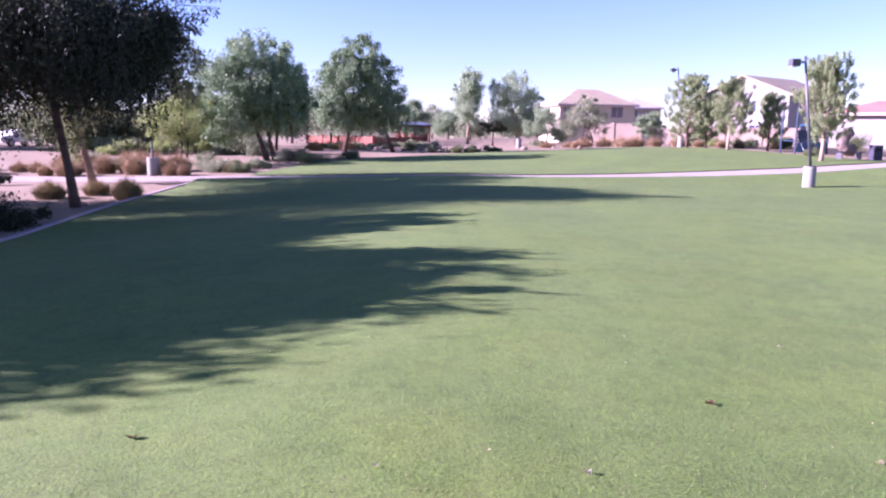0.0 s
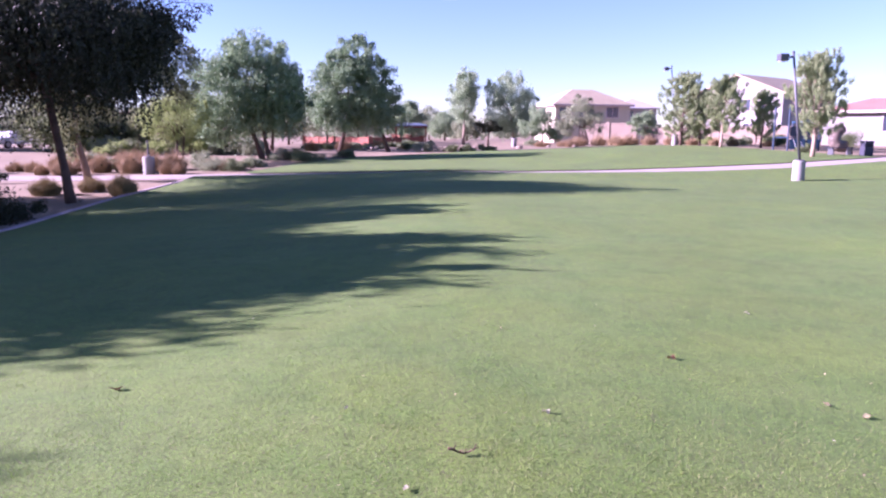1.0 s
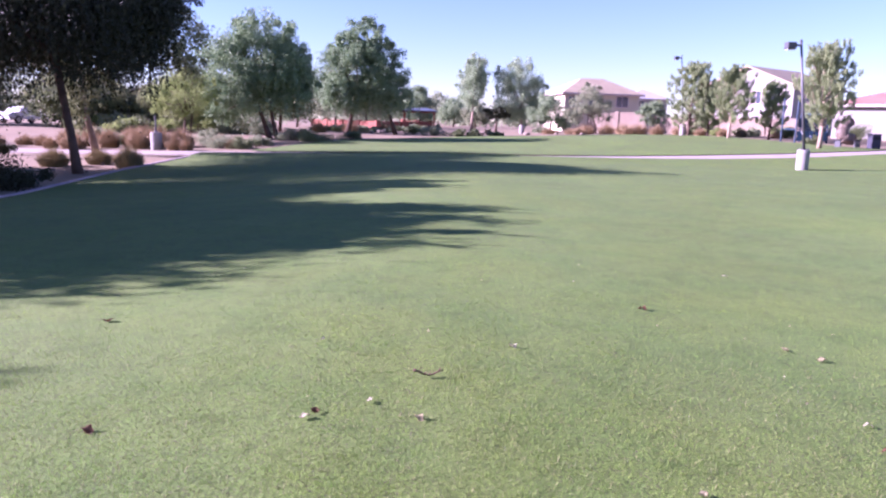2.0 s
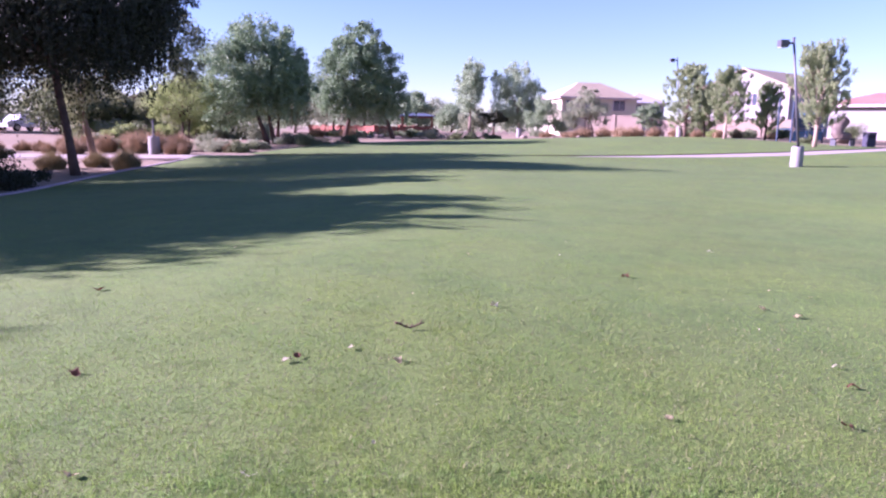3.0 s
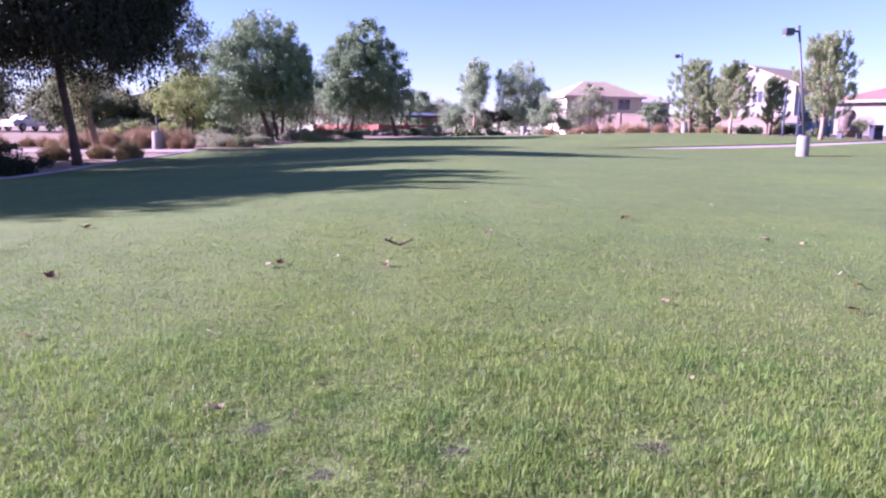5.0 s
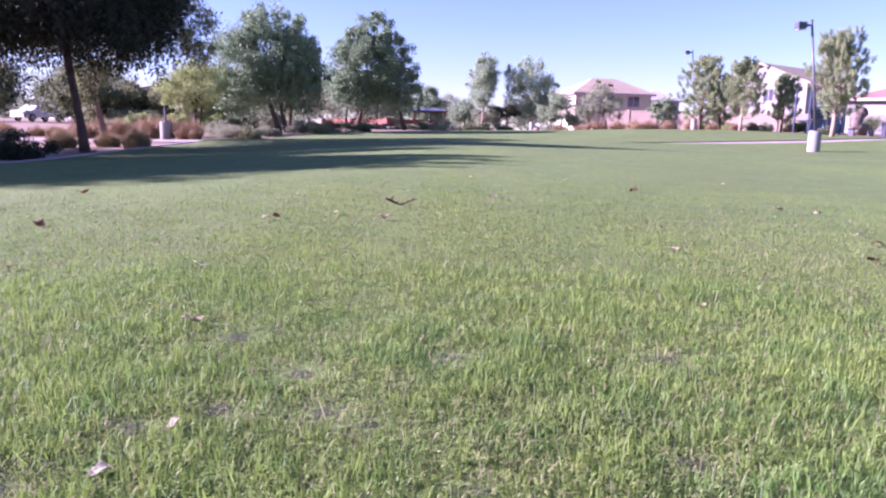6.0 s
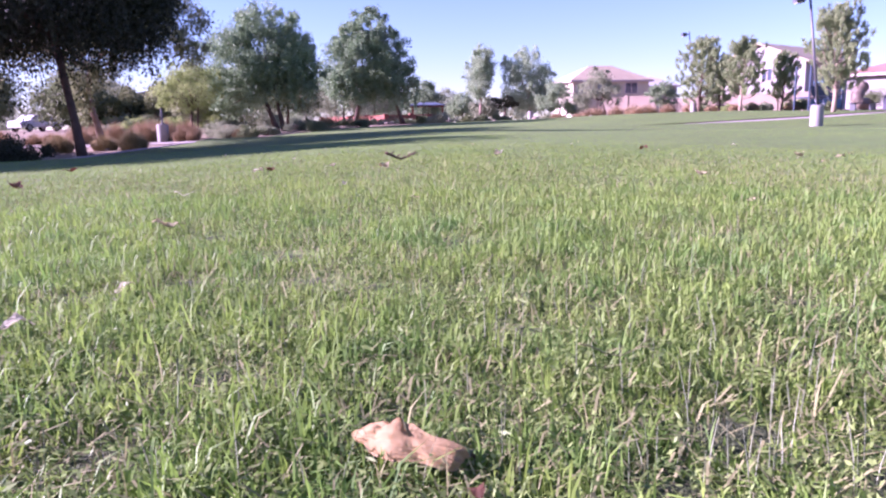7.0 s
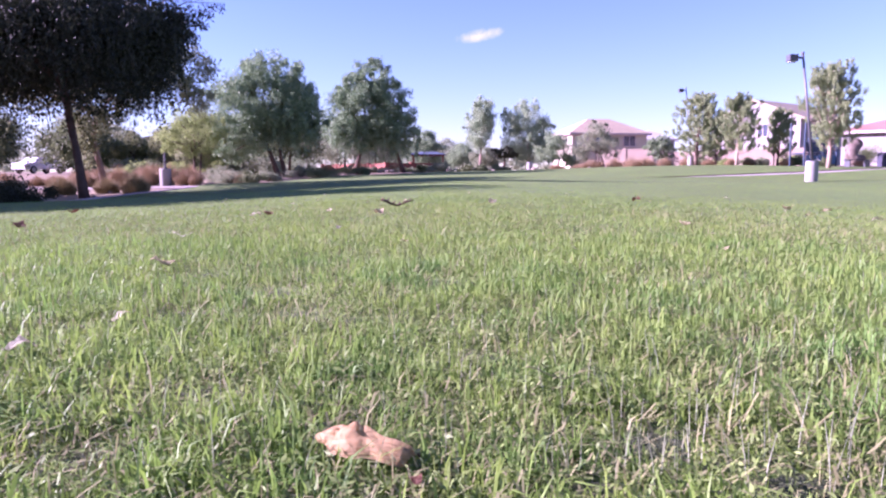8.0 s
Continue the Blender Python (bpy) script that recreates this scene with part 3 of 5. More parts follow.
def tree(name, x, y, label, lobes, trunks, leaf, bark, count, length=0.2, width=0.05, droop=0.5, per=9, seed=1, group="", limbs=9, z=None, inner=0.45, sig=0.2, strands=0, sprays=(), ragged=0):
    """trunks: each a list of (dx, dy, dz, radius); limbs run from their tops into the crown."""
    rng = np.random.default_rng(seed)
    root = thing(name, x, y, soil(x, y) if z is None else z, label, "tree", group)
    lobes = list(lobes)
    for k in range(ragged):
        # small outgrowths that break up the crown's outline
        dx, dy, dz, rx, ry, rz = lobes[int(rng.integers(0, len(lobes) - k))]
        d = rng.normal(0, 1, 3)
        d = d / np.linalg.norm(d)
        q = rng.uniform(.16, .3)
        lobes.append((dx + d[0] * rx, dy + d[1] * ry, dz + d[2] * rz, rx * q * rng.uniform(.8, 1.6), ry * q, rz * q * rng.uniform(.8, 1.5)))
    centres, size = clumps(rng, lobes, per, inner, sig)
    bm = bmesh.new()
    for t in trunks:
        tube(bm, [(a, b, c - (0.12 if k == 0 else 0)) for k, (a, b, c, r) in enumerate(t)], [r * (1.35 if k == 0 else 1) for k, (a, b, c, r) in enumerate(t)], 10)
        top = Vector(t[-1][:3])
        reach = sorted(range(len(centres)), key=lambda i: (Vector(centres[i]) - top).length)
        reach = reach[:: max(1, len(reach) // limbs)][:limbs]
        for i in reach:
            q = Vector(centres[i])
            bend = top.lerp(q, 0.5) + Vector((0, 0, 0.12 * (q - top).length))
            tube(bm, [top, top.lerp(bend, 0.6), bend, q], [t[-1][3] * 0.75, t[-1][3] * 0.55, t[-1][3] * 0.35, 0.012], 6)
    part("trunk", bm, bark, root, smooth=True)
    if strands:
        # twigs hanging out of the crown's underside
        hung, big = [], [b for b in lobes if b[5] > 1][:5]
        for k in range(strands):
            dx, dy, dz, rx, ry, rz = big[k % len(big)]
            a, q = rng.uniform(0, 2 * np.pi), rng.uniform(.5, 1.0)
            top = np.array([dx + math.cos(a) * rx * q, dy + math.sin(a) * ry * q, dz - rz * math.sqrt(max(0, 1 - q * q)) * .95])
            drop = int(rng.integers(7, 19)) if top[0] > .6 else int(rng.integers(3, 8))
            hung.append(top - np.outer(np.arange(drop), (rng.uniform(-.02, .02), 0, .10)))
        hung = np.concatenate(hung)
        kites(rng, hung, np.full(len(hung), .035), len(hung) * 5, length * .9, width * .8, 1.5, leaf, "hanging_foliage", root)
    for a, b in sprays:
        # one thin branch reaching out of the crown, with loose leaves along it
        a, b = Vector(a), Vector(b)
        bend = a.lerp(b, .5) + Vector((0, 0, .12 * (b - a).length))
        branch = part("branch", tube(bmesh.new(), [a, a.lerp(bend, .6), bend, b], [.03, .022, .014, .006], 6), bark, root, smooth=True)
        q = np.linspace(.15, 1.0, 14)[:, None]
        line = np.array(a) * (1 - q) ** 2 + 2 * np.array(bend) * q * (1 - q) + np.array(b) * q * q
        kites(rng, line - np.array([0, 0, .06]), .16 - .10 * q[:, 0], 260, length, width * .8, 1.0, leaf, "leaves", branch)
    kites(rng, centres, size, count, length, width, droop, leaf, "crown", root)
    return root


def shrub(x, y, r, h, leaf, label, seed, count=900, length=0.10, width=0.03, name="shrub", group="", ry=None):
    rng = np.random.default_rng(seed)
    root = thing(name, x, y, soil(x, y), label, "shrub", group)
    centres, size = clumps(rng, [(0, 0, h * 0.42, r * 1.08, (ry or r) * 1.0, h * 0.5)], 26 / max(0.3, r), 0.2)
    centres[:, 2] = np.maximum(centres[:, 2], 0.05)
    kites(rng, centres, size * 1.1, count, length, width, 0.1, leaf, "foliage", root)
    bm = bmesh.new()
    for k in range(6):
        a = k * math.tau / 6 + seed
        tube(bm, [(0, 0, -0.05), (math.cos(a) * r * 0.25, math.sin(a) * r * 0.25, h * 0.3), (math.cos(a) * r * 0.5, math.sin(a) * r * 0.5, h * 0.6)], [0.03, 0.02, 0.008], 5)
    part("stem", bm, M_BARK, root)
    return root


def tuft(x, y, r, h, label, seed, mat=None, count=700, name="ornamental_grass", group="dry grass tufts"):
    """An arching clump of long dry blades."""
    rng = np.random.default_rng(seed)
    root = thing(name, x, y, soil(x, y), label, "ornamental grass", group)
    a = rng.uniform(0, 2 * np.pi, count)
    out = np.sqrt(rng.uniform(0, 1, count)) * r
    q = out / r
    hh = h * rng.uniform(0.75, 1.1, count)
    turn = a + rng.normal(0, 0.35, count)
    bx, by = np.cos(a) * out * 0.68, np.sin(a) * out * 0.68
    w = rng.uniform(0.004, 0.010, count)
    sx, sy = -np.sin(a) * w, np.cos(a) * w
    z = np.zeros(count)
    mz, tz = hh * (0.62 - 0.3 * q ** 2), hh * (1.0 - 0.55 * q ** 2) * rng.uniform(0.55, 1.2, count)
    far = rng.uniform(0.85, 1.3, count)
    px, py = np.cos(turn) * out * 0.86, np.sin(turn) * out * 0.86
    v = np.stack([np.stack([bx - sx, by - sy, z - 0.03], -1), np.stack([bx + sx, by + sy, z - 0.03], -1),
                  np.stack([px + sx, py + sy, mz], -1), np.stack([px - sx, py - sy, mz], -1),
                  np.stack([np.cos(turn) * out * far, np.sin(turn) * out * far, tz], -1)], 1)
    i = np.arange(count)[:, None] * 5
    raw("blades", v.reshape(-1, 3), i + np.array([[3, 2, 4]]), i + np.array([[0, 1, 2, 3]]), mat or L_TAN, root)
    return root


# a row of shade trees on the gravel bed along the kerb; the first leans towards the lawn
shade_trunk = [(0, 0, 0, .135), (-.14, 0, 1.2, .125), (-.33, 0, 2.4, .12), (-.5, 0, 3.6, .115)]
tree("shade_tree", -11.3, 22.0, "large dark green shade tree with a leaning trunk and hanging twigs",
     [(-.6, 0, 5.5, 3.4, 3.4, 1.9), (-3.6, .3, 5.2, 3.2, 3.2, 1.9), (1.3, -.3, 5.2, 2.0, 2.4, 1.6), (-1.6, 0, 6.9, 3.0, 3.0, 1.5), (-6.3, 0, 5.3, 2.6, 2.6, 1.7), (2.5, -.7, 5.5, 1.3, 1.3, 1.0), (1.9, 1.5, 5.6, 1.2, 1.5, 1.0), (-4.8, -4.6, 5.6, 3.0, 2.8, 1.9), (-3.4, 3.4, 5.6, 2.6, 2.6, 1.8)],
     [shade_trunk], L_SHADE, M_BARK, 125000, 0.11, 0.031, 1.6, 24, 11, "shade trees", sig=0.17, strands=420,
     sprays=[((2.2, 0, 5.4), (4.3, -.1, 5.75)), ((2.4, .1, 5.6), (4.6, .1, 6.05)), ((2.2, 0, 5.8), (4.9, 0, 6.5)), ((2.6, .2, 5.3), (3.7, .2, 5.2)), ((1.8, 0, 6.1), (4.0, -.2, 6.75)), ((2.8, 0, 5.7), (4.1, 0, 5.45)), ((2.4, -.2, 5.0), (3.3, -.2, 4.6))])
tree("shade_tree", -14.7, 30.2, "olive green shade tree with a bent trunk behind the kerb",
     [(-.6, .4, 5.9, 3.0, 3.4, 1.9), (-3.4, .3, 5.9, 2.8, 3.2, 1.8), (1.4, .3, 5.6, 1.9, 2.6, 1.5), (-.3, -.3, 2.9, .75, .8, .9), (-.7, -.3, 1.9, .5, .6, .8), (.35, -.2, 3.3, .6, .7, .6), (2.5, -1.7, 5.9, 1.5, 1.6, 1.0), (-1.5, -3.6, 5.4, 3.4, 1.8, 1.6), (1.6, -3.4, 5.5, 1.8, 1.6, 1.3), (3.7, 0, 5.4, 1.2, 1.2, 1.0), (4.1, -.2, 4.3, .8, 1.0, 1.1)],
     [[(0, 0, 0, .15), (-.2, 0, 1.0, .13), (-.45, 0, 2.0, .12), (-.3, 0, 3.2, .09)]], L_OLIVE, M_MIDBARK, 49000, 0.14, 0.034, 1.0, 20, 12, "shade trees")
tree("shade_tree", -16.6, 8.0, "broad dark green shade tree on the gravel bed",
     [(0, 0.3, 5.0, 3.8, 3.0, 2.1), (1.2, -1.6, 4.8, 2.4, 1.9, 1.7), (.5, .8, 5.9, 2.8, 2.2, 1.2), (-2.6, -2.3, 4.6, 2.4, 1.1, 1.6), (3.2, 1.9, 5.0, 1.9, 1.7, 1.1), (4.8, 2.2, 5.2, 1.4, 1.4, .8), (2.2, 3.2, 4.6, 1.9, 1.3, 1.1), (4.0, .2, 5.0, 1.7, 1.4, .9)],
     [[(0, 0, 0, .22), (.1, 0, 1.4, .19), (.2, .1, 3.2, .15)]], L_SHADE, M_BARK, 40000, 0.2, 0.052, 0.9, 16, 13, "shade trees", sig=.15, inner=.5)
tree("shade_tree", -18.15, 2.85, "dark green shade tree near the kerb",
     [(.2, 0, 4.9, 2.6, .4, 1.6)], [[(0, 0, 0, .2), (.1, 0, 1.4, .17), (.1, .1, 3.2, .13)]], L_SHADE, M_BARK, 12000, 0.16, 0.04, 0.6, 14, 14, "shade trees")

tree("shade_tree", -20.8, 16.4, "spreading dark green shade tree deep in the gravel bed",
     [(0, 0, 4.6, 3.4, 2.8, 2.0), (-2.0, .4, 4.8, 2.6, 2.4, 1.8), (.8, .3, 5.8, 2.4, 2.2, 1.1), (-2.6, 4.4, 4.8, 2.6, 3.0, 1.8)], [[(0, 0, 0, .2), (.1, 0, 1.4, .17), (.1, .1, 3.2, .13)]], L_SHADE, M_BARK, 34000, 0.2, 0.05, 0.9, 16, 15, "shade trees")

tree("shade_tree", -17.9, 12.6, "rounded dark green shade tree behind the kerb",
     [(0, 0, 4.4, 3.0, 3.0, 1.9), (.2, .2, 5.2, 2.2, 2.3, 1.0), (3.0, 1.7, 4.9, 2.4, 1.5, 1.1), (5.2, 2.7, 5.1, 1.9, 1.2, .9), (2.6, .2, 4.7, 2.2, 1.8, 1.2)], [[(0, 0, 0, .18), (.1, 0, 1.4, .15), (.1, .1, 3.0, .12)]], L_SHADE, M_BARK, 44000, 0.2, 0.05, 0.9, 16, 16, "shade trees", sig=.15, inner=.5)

# two big mesquites at the edge of the far lawn
tree("mesquite_tree", -10.9, 43.2, "large grey-green mesquite tree with leaning trunks",
     [(-.3, 0, 5.0, 2.6, 2.6, 2.0), (1.5, 0, 5.3, 1.5, 1.6, 1.2), (-1.9, -.3, 4.3, 1.9, 2.2, 2.1), (1.5, .2, 4.1, 1.7, 2.0, 1.6), (.2, 0, 6.6, 2.1, 1.9, 1.2), (-1.2, 0, 3.0, 2.3, 2.0, 1.5), (2.3, 0, 3.5, 1.1, 1.4, 1.2), (.6, -.4, 3.0, 1.7, 1.6, 1.2), (-2.4, -.3, 2.2, 1.2, 1.3, 1.1)],
     [[(.5, 0, 0, .16), (.15, 0, 1.0, .13), (-.3, 0, 2.2, .11)], [(.9, .2, 0, .13), (.6, .2, 1.2, .10), (.5, .2, 2.4, .08)]], L_MESQUITE, M_BARK, 58000, 0.16, 0.034, 1.0, 15, 21, "mesquites", sig=0.12, inner=.55, strands=170, ragged=7)
tree("mesquite_tree", -6.3, 52.3, "tall grey-green mesquite tree with an uneven crown",
     [(0, 0, 5.0, 2.2, 2.2, 1.8), (-1.5, 0, 4.2, 1.7, 1.8, 1.8), (1.9, .2, 4.2, 1.8, 1.9, 1.7), (.6, 0, 7.4, 1.6, 1.5, 1.05), (3.1, 0, 3.6, 1.5, 1.4, 1.4), (-.6, 0, 3.0, 2.3, 1.8, 1.4), (1.2, -.3, 3.2, 1.7, 1.5, 1.3), (.7, 0, 5.9, 1.3, 1.3, 1.0), (1.9, 0, 5.8, 1.5, 1.5, 1.2), (-.9, 0, 6.2, 1.4, 1.4, 1.2)],
     [[(-.7, 0, 0, .16), (-.4, 0, 1.2, .13), (0, 0, 2.6, .11)], [(2.9, .3, 0, .14), (2.4, .3, 1.4, .11), (2.0, .3, 2.6, .09)]], L_MESQUITE, M_BARK, 62000, 0.17, 0.035, 1.0, 15, 22, "mesquites", sig=0.12, inner=.55, strands=170, ragged=7)
tree("young_tree", -14.5, 40.0, "young yellow-green tree with several thin stems",
     [(0, 0, 2.9, 1.7, 1.7, 1.3), (-1.0, 0, 2.6, 1.2, 1.2, 1.1), (1.0, 0, 2.7, 1.2, 1.2, 1.2), (0, 0, 3.7, 1.2, 1.2, .8)],
     [[(0, 0, 0, .07), (.05, 0, .8, .06), (.1, 0, 1.6, .05)], [(.35, 0, 0, .06), (.4, 0, .8, .05), (.5, 0, 1.7, .04)]], L_YELLOW, M_BARK, 12500, 0.12, 0.024, 0.5, 22, 23, sig=.14, limbs=14, ragged=8)

# trees round the far side of the park
tree("gum_tree", 3.0, 78, "slender dusty gum tree with a pale trunk",
     [(.3, 0, 7.3, 1.15, 1.1, 1.1), (-.2, 0, 6.0, 1.4, 1.3, 1.2), (-.3, 0, 4.6, 1.4, 1.3, 1.2), (.8, 0, 5.9, .9, .9, 1.2), (-.4, 0, 3.5, 1.1, 1.1, .8)],
     [[(0, 0, 0, .16), (.05, 0, 1.6, .13), (.1, 0, 3.4, .10)]], L_GUM, M_PALE_BARK, 17000, 0.22, 0.030, 1.2, 20, 31, sig=.2, ragged=12, strands=80)
tree("willow_tree", 8.1, 78, "grey-green willow-like tree with hanging branches",
     [(0, 0, 6.1, 1.7, 1.6, 1.5), (-1.7, 0, 5.6, 1.1, 1.2, 1.5), (1.9, 0, 5.5, 1.15, 1.1, 1.0), (.8, 0, 4.0, 1.6, 1.4, 1.9), (-1.5, 0, 3.6, 1.4, 1.3, 1.5), (.2, 0, 7.4, 1.1, 1.0, .7), (2.1, 0, 3.6, 1.1, 1.2, 1.3), (.2, 0, 2.4, 1.6, 1.4, 1.1)],
     [[(.3, 0, 0, .18), (.3, 0, 1.4, .15), (.1, 0, 3.0, .11)]], L_GUM, M_PALE_BARK, 21000, 0.26, 0.030, 1.7, 19, 32, sig=.19, strands=200, ragged=20)
tree("bushy_tree", 5.2, 71, "small dark green tree with a flat crown and short trunk",
     [(0, 0, 1.95, .95, .9, .5), (-.7, 0, 2.0, .6, .7, .4), (.7, 0, 1.9, .6, .7, .4)], [[(0, 0, 0, .12), (0, 0, .6, .10), (.1, 0, 1.4, .08)]],
     L_SHADE, M_BARK, 6000, 0.18, 0.045, 0.3, 14, 33, "bushy trees", ragged=12)
tree("bushy_tree", 10.6, 71, "dark grey-green bushy tree in front of the wall",
     [(0, 0, 2.2, 1.6, 1.4, 1.3), (-1.1, 0, 2.0, 1.2, 1.1, 1.2), (1.3, 0, 1.5, 1.0, 1.0, .9), (-.4, 0, 3.3, 1.2, 1.1, .8)], [[(0, 0, 0, .10), (0, 0, .6, .09), (.1, 0, 1.2, .07)]],
     L_FAR, M_BARK, 9000, 0.18, 0.045, 0.3, 14, 34, "bushy trees", ragged=12)
tree("palo_verde_tree", 14.2, 69, "airy olive-green tree in front of a house",
     [(-.2, 0, 2.9, 1.6, 1.5, 1.3), (-1.5, 0, 2.3, 1.2, 1.1, 1.3), (1.1, 0, 2.5, 1.3, 1.1, 1.3), (-.2, 0, 4.0, 1.2, 1.1, .7)],
     [[(.5, 0, 0, .10), (.45, 0, .7, .09), (.1, 0, 1.6, .07)]], L_SAGE, M_BARK, 9500, 0.17, 0.032, 0.6, 15, 35, ragged=12)
tree("bushy_tree", 18.8, 65, "round dark green bushy tree beside the wall",
     [(0, 0, 1.9, 1.15, 1.1, 1.1), (.3, 0, 2.4, .8, .8, .7)], [[(0, 0, 0, .09), (0, 0, .5, .08), (0, 0, 1.0, .06)]],
     L_FAR, M_BARK, 6000, 0.16, 0.038, 0.3, 15, 36, "bushy trees", ragged=10)
def pine(x, y, label, tall, spread, bare, seed, bark, limbs=30, tufts=5, rise=0.6, full=0.35, needle=0.17):
    """A pine: straight stem, limbs that sweep upwards all round it, and brushes of needles along their outer halves."""
    rng = np.random.default_rng(seed)
    root = thing("pine_tree", x, y, soil(x, y), label, "tree", "pines")
    sway = lambda q: Vector((0.06 * tall * math.sin(q * 2.3 + seed) * q, 0.05 * tall * math.sin(q * 1.9 + seed * 2) * q, tall * q))
    thick = 0.022 * tall
    bm = tube(bmesh.new(), [sway(q) - Vector((0, 0, .15 if q == 0 else 0)) for q in (0, .15, .35, .55, .75, .95)], [thick * k for k in (1.3, 1, .85, .6, .35, .12)], 9)
    where, ahead = [], []
    for k in range(limbs):
        q = bare / tall + (0.97 - bare / tall) * ((k + rng.uniform(0, .8)) / limbs)
        turn = k * 2.39996 + rng.normal(0, .35)
        body = 1 - abs((q - full) / (1 - full if q > full else full)) ** 1.6 * .8
        reach = spread * max(.16, body) * rng.uniform(.62, 1.12)
        foot, up = sway(q), rise * rng.uniform(.6, 1.4) + .5 * q
        line = [foot + Vector((math.cos(turn) * reach * e, math.sin(turn) * reach * e, reach * up * e ** 1.7 - .04 * reach * math.sin(e * 3))) for e in (0, .35, .7, 1.0)]
        tube(bm, line, [thick * .30 * (1 - .6 * q), thick * .22 * (1 - .6 * q), thick * .14, .006], 5)
        for j in range(tufts):
            e = rng.uniform(.30, 1.0) if j else 1.0
            p = line[0].lerp(line[3], e) if e > .7 else line[0].lerp(line[2], e / .7)
            aim = (line[3] - line[2]).normalized() * .8 + Vector((0, 0, .75))
            side = Vector(rng.normal(0, .09, 3)) * spread * (1.2 - .4 * e)
            for step in range(3):
                where.append(p + side + aim * (.07 * step)), ahead.append(aim)
    for k in range(5):
        where.append(sway(.93 + .02 * k)), ahead.append(Vector((0, 0, 1.6)))
    part("trunk", bm, bark, root, smooth=True)
    per = 20
    c, d = np.repeat(np.array(where), per, 0), np.repeat(np.array(ahead), per, 0)
    n = len(c)
    axis = d * .75 + rng.normal(0, .55, (n, 3))
    axis /= np.linalg.norm(axis, axis=1)[:, None]
    other = np.cross(axis, rng.normal(0, 1, (n, 3)))
    other /= np.linalg.norm(other, axis=1)[:, None]
    ln, wd = needle * rng.uniform(.6, 1.3, (n, 1)), .017 * rng.uniform(.6, 1.3, (n, 1))
    p = c + rng.normal(0, .035, (n, 3))
    v = np.stack([p, p + axis * ln * .4 + other * wd, p + axis * ln, p + axis * ln * .45 - other * wd], 1)
    raw("crown", v.reshape(-1, 3), np.zeros((0, 3)), np.arange(n)[:, None] * 4 + np.array([[0, 1, 2, 3]]), L_PINE, root)
    return root


pine(18.15, 52.5, "sunlit green pine tree with a broad ragged crown", 4.75, 2.05, .5, 37, M_BARK, 54, 7, .35, .25, .22)
pine(19.85, 53.2, "shorter sunlit pine tree with a dense ragged crown", 3.6, 1.6, .45, 42, M_BARK, 42, 7, .35, .3, .22)
pine(19.35, 48, "slim sunlit pine tree with a straight pale trunk", 4.3, 1.5, .8, 38, M_PALE_BARK, 50, 7, .45, .3, .20)
pine(22.5, 49, "sparse young pine tree in front of a white house", 3.5, 1.15, .5, 39, M_BARK, 40, 6, .5, .3, .18)
pine(19.95, 37.2, "tall open pine tree with upright tufted branches", 4.75, 1.5, .95, 40, M_PALE_BARK, 62, 7, .65, .45, .17)

# thick belt of trees behind the gravel beds
belt = [(-36, 53, 5.2), (-30.5, 58, 4.9), (-24.0, 53, 3.2), (-21.5, 60, 4.8), (-16.8, 49, 4.6), (-15.0, 60, 6.6), (-11.0, 72, 6.2), (-3.2, 90, 5.4), (-9, 92, 5.6), (-45, 62, 5.2), (-20.2, 52.5, 4.0), (-33.8, 52, 5.2),
        (-26.5, 58, 3.4), (-19.0, 68, 5.2), (-12.6, 55, 5.2), (-8.6, 78, 5.4), (-38.5, 56, 4.6), (-27.0, 50.5, 4.6), (-33.0, 67, 5.6), (-27.6, 54, 3.8), (-37.0, 54, 4.5), (-1.3, 118, 5.6), (1.2, 108, 4.6), (-5.5, 104, 5.2), (4.2, 100, 3.6), (-16.5, 80, 6.0)]
# among these, trees past y = 60 can take L_FAR, its haze in the colour
for k, (bx, by, bh) in enumerate(belt):
    r = bh * (0.46 if k != 7 else 0.3)
    pale = k in (2, 4, 10)
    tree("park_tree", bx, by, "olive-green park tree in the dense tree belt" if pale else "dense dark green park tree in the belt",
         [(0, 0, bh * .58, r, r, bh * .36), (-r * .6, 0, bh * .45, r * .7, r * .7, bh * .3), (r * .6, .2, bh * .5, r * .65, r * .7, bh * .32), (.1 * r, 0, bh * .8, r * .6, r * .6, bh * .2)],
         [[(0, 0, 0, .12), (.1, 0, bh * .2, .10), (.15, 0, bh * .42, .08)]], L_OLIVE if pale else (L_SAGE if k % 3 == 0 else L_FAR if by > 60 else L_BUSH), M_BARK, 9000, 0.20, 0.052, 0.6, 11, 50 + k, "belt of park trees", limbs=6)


def far_woods():
    """The low line of distant trees and shrubs all round, too far to count."""
    rng = np.random.default_rng(77)
    cs, sz = [], []
    for k in range(210):
        a = rng.uniform(-75, 75)
        d = rng.uniform(125, 190)
        x, y = d * math.sin(radians(a)), d * math.cos(radians(a))
        if 16 < x < 60 and y < 150:
            continue
        h = rng.uniform(2.2, 5.2)
        c, s = clumps(rng, [(x, y, 0.5 + h * .5, h * .6, h * .6, h * .5)], 3.0, 0.2)
        cs.append(c), sz.append(s * 1.3)
    kites(rng, np.concatenate(cs), np.concatenate(sz), 22000, 0.9, 0.28, 0.3, L_SAGE, "far_trees", None)


far_woods()
tagged(bpy.data.objects["far_trees"], "hazy line of distant green trees", "trees", kind="stuff")

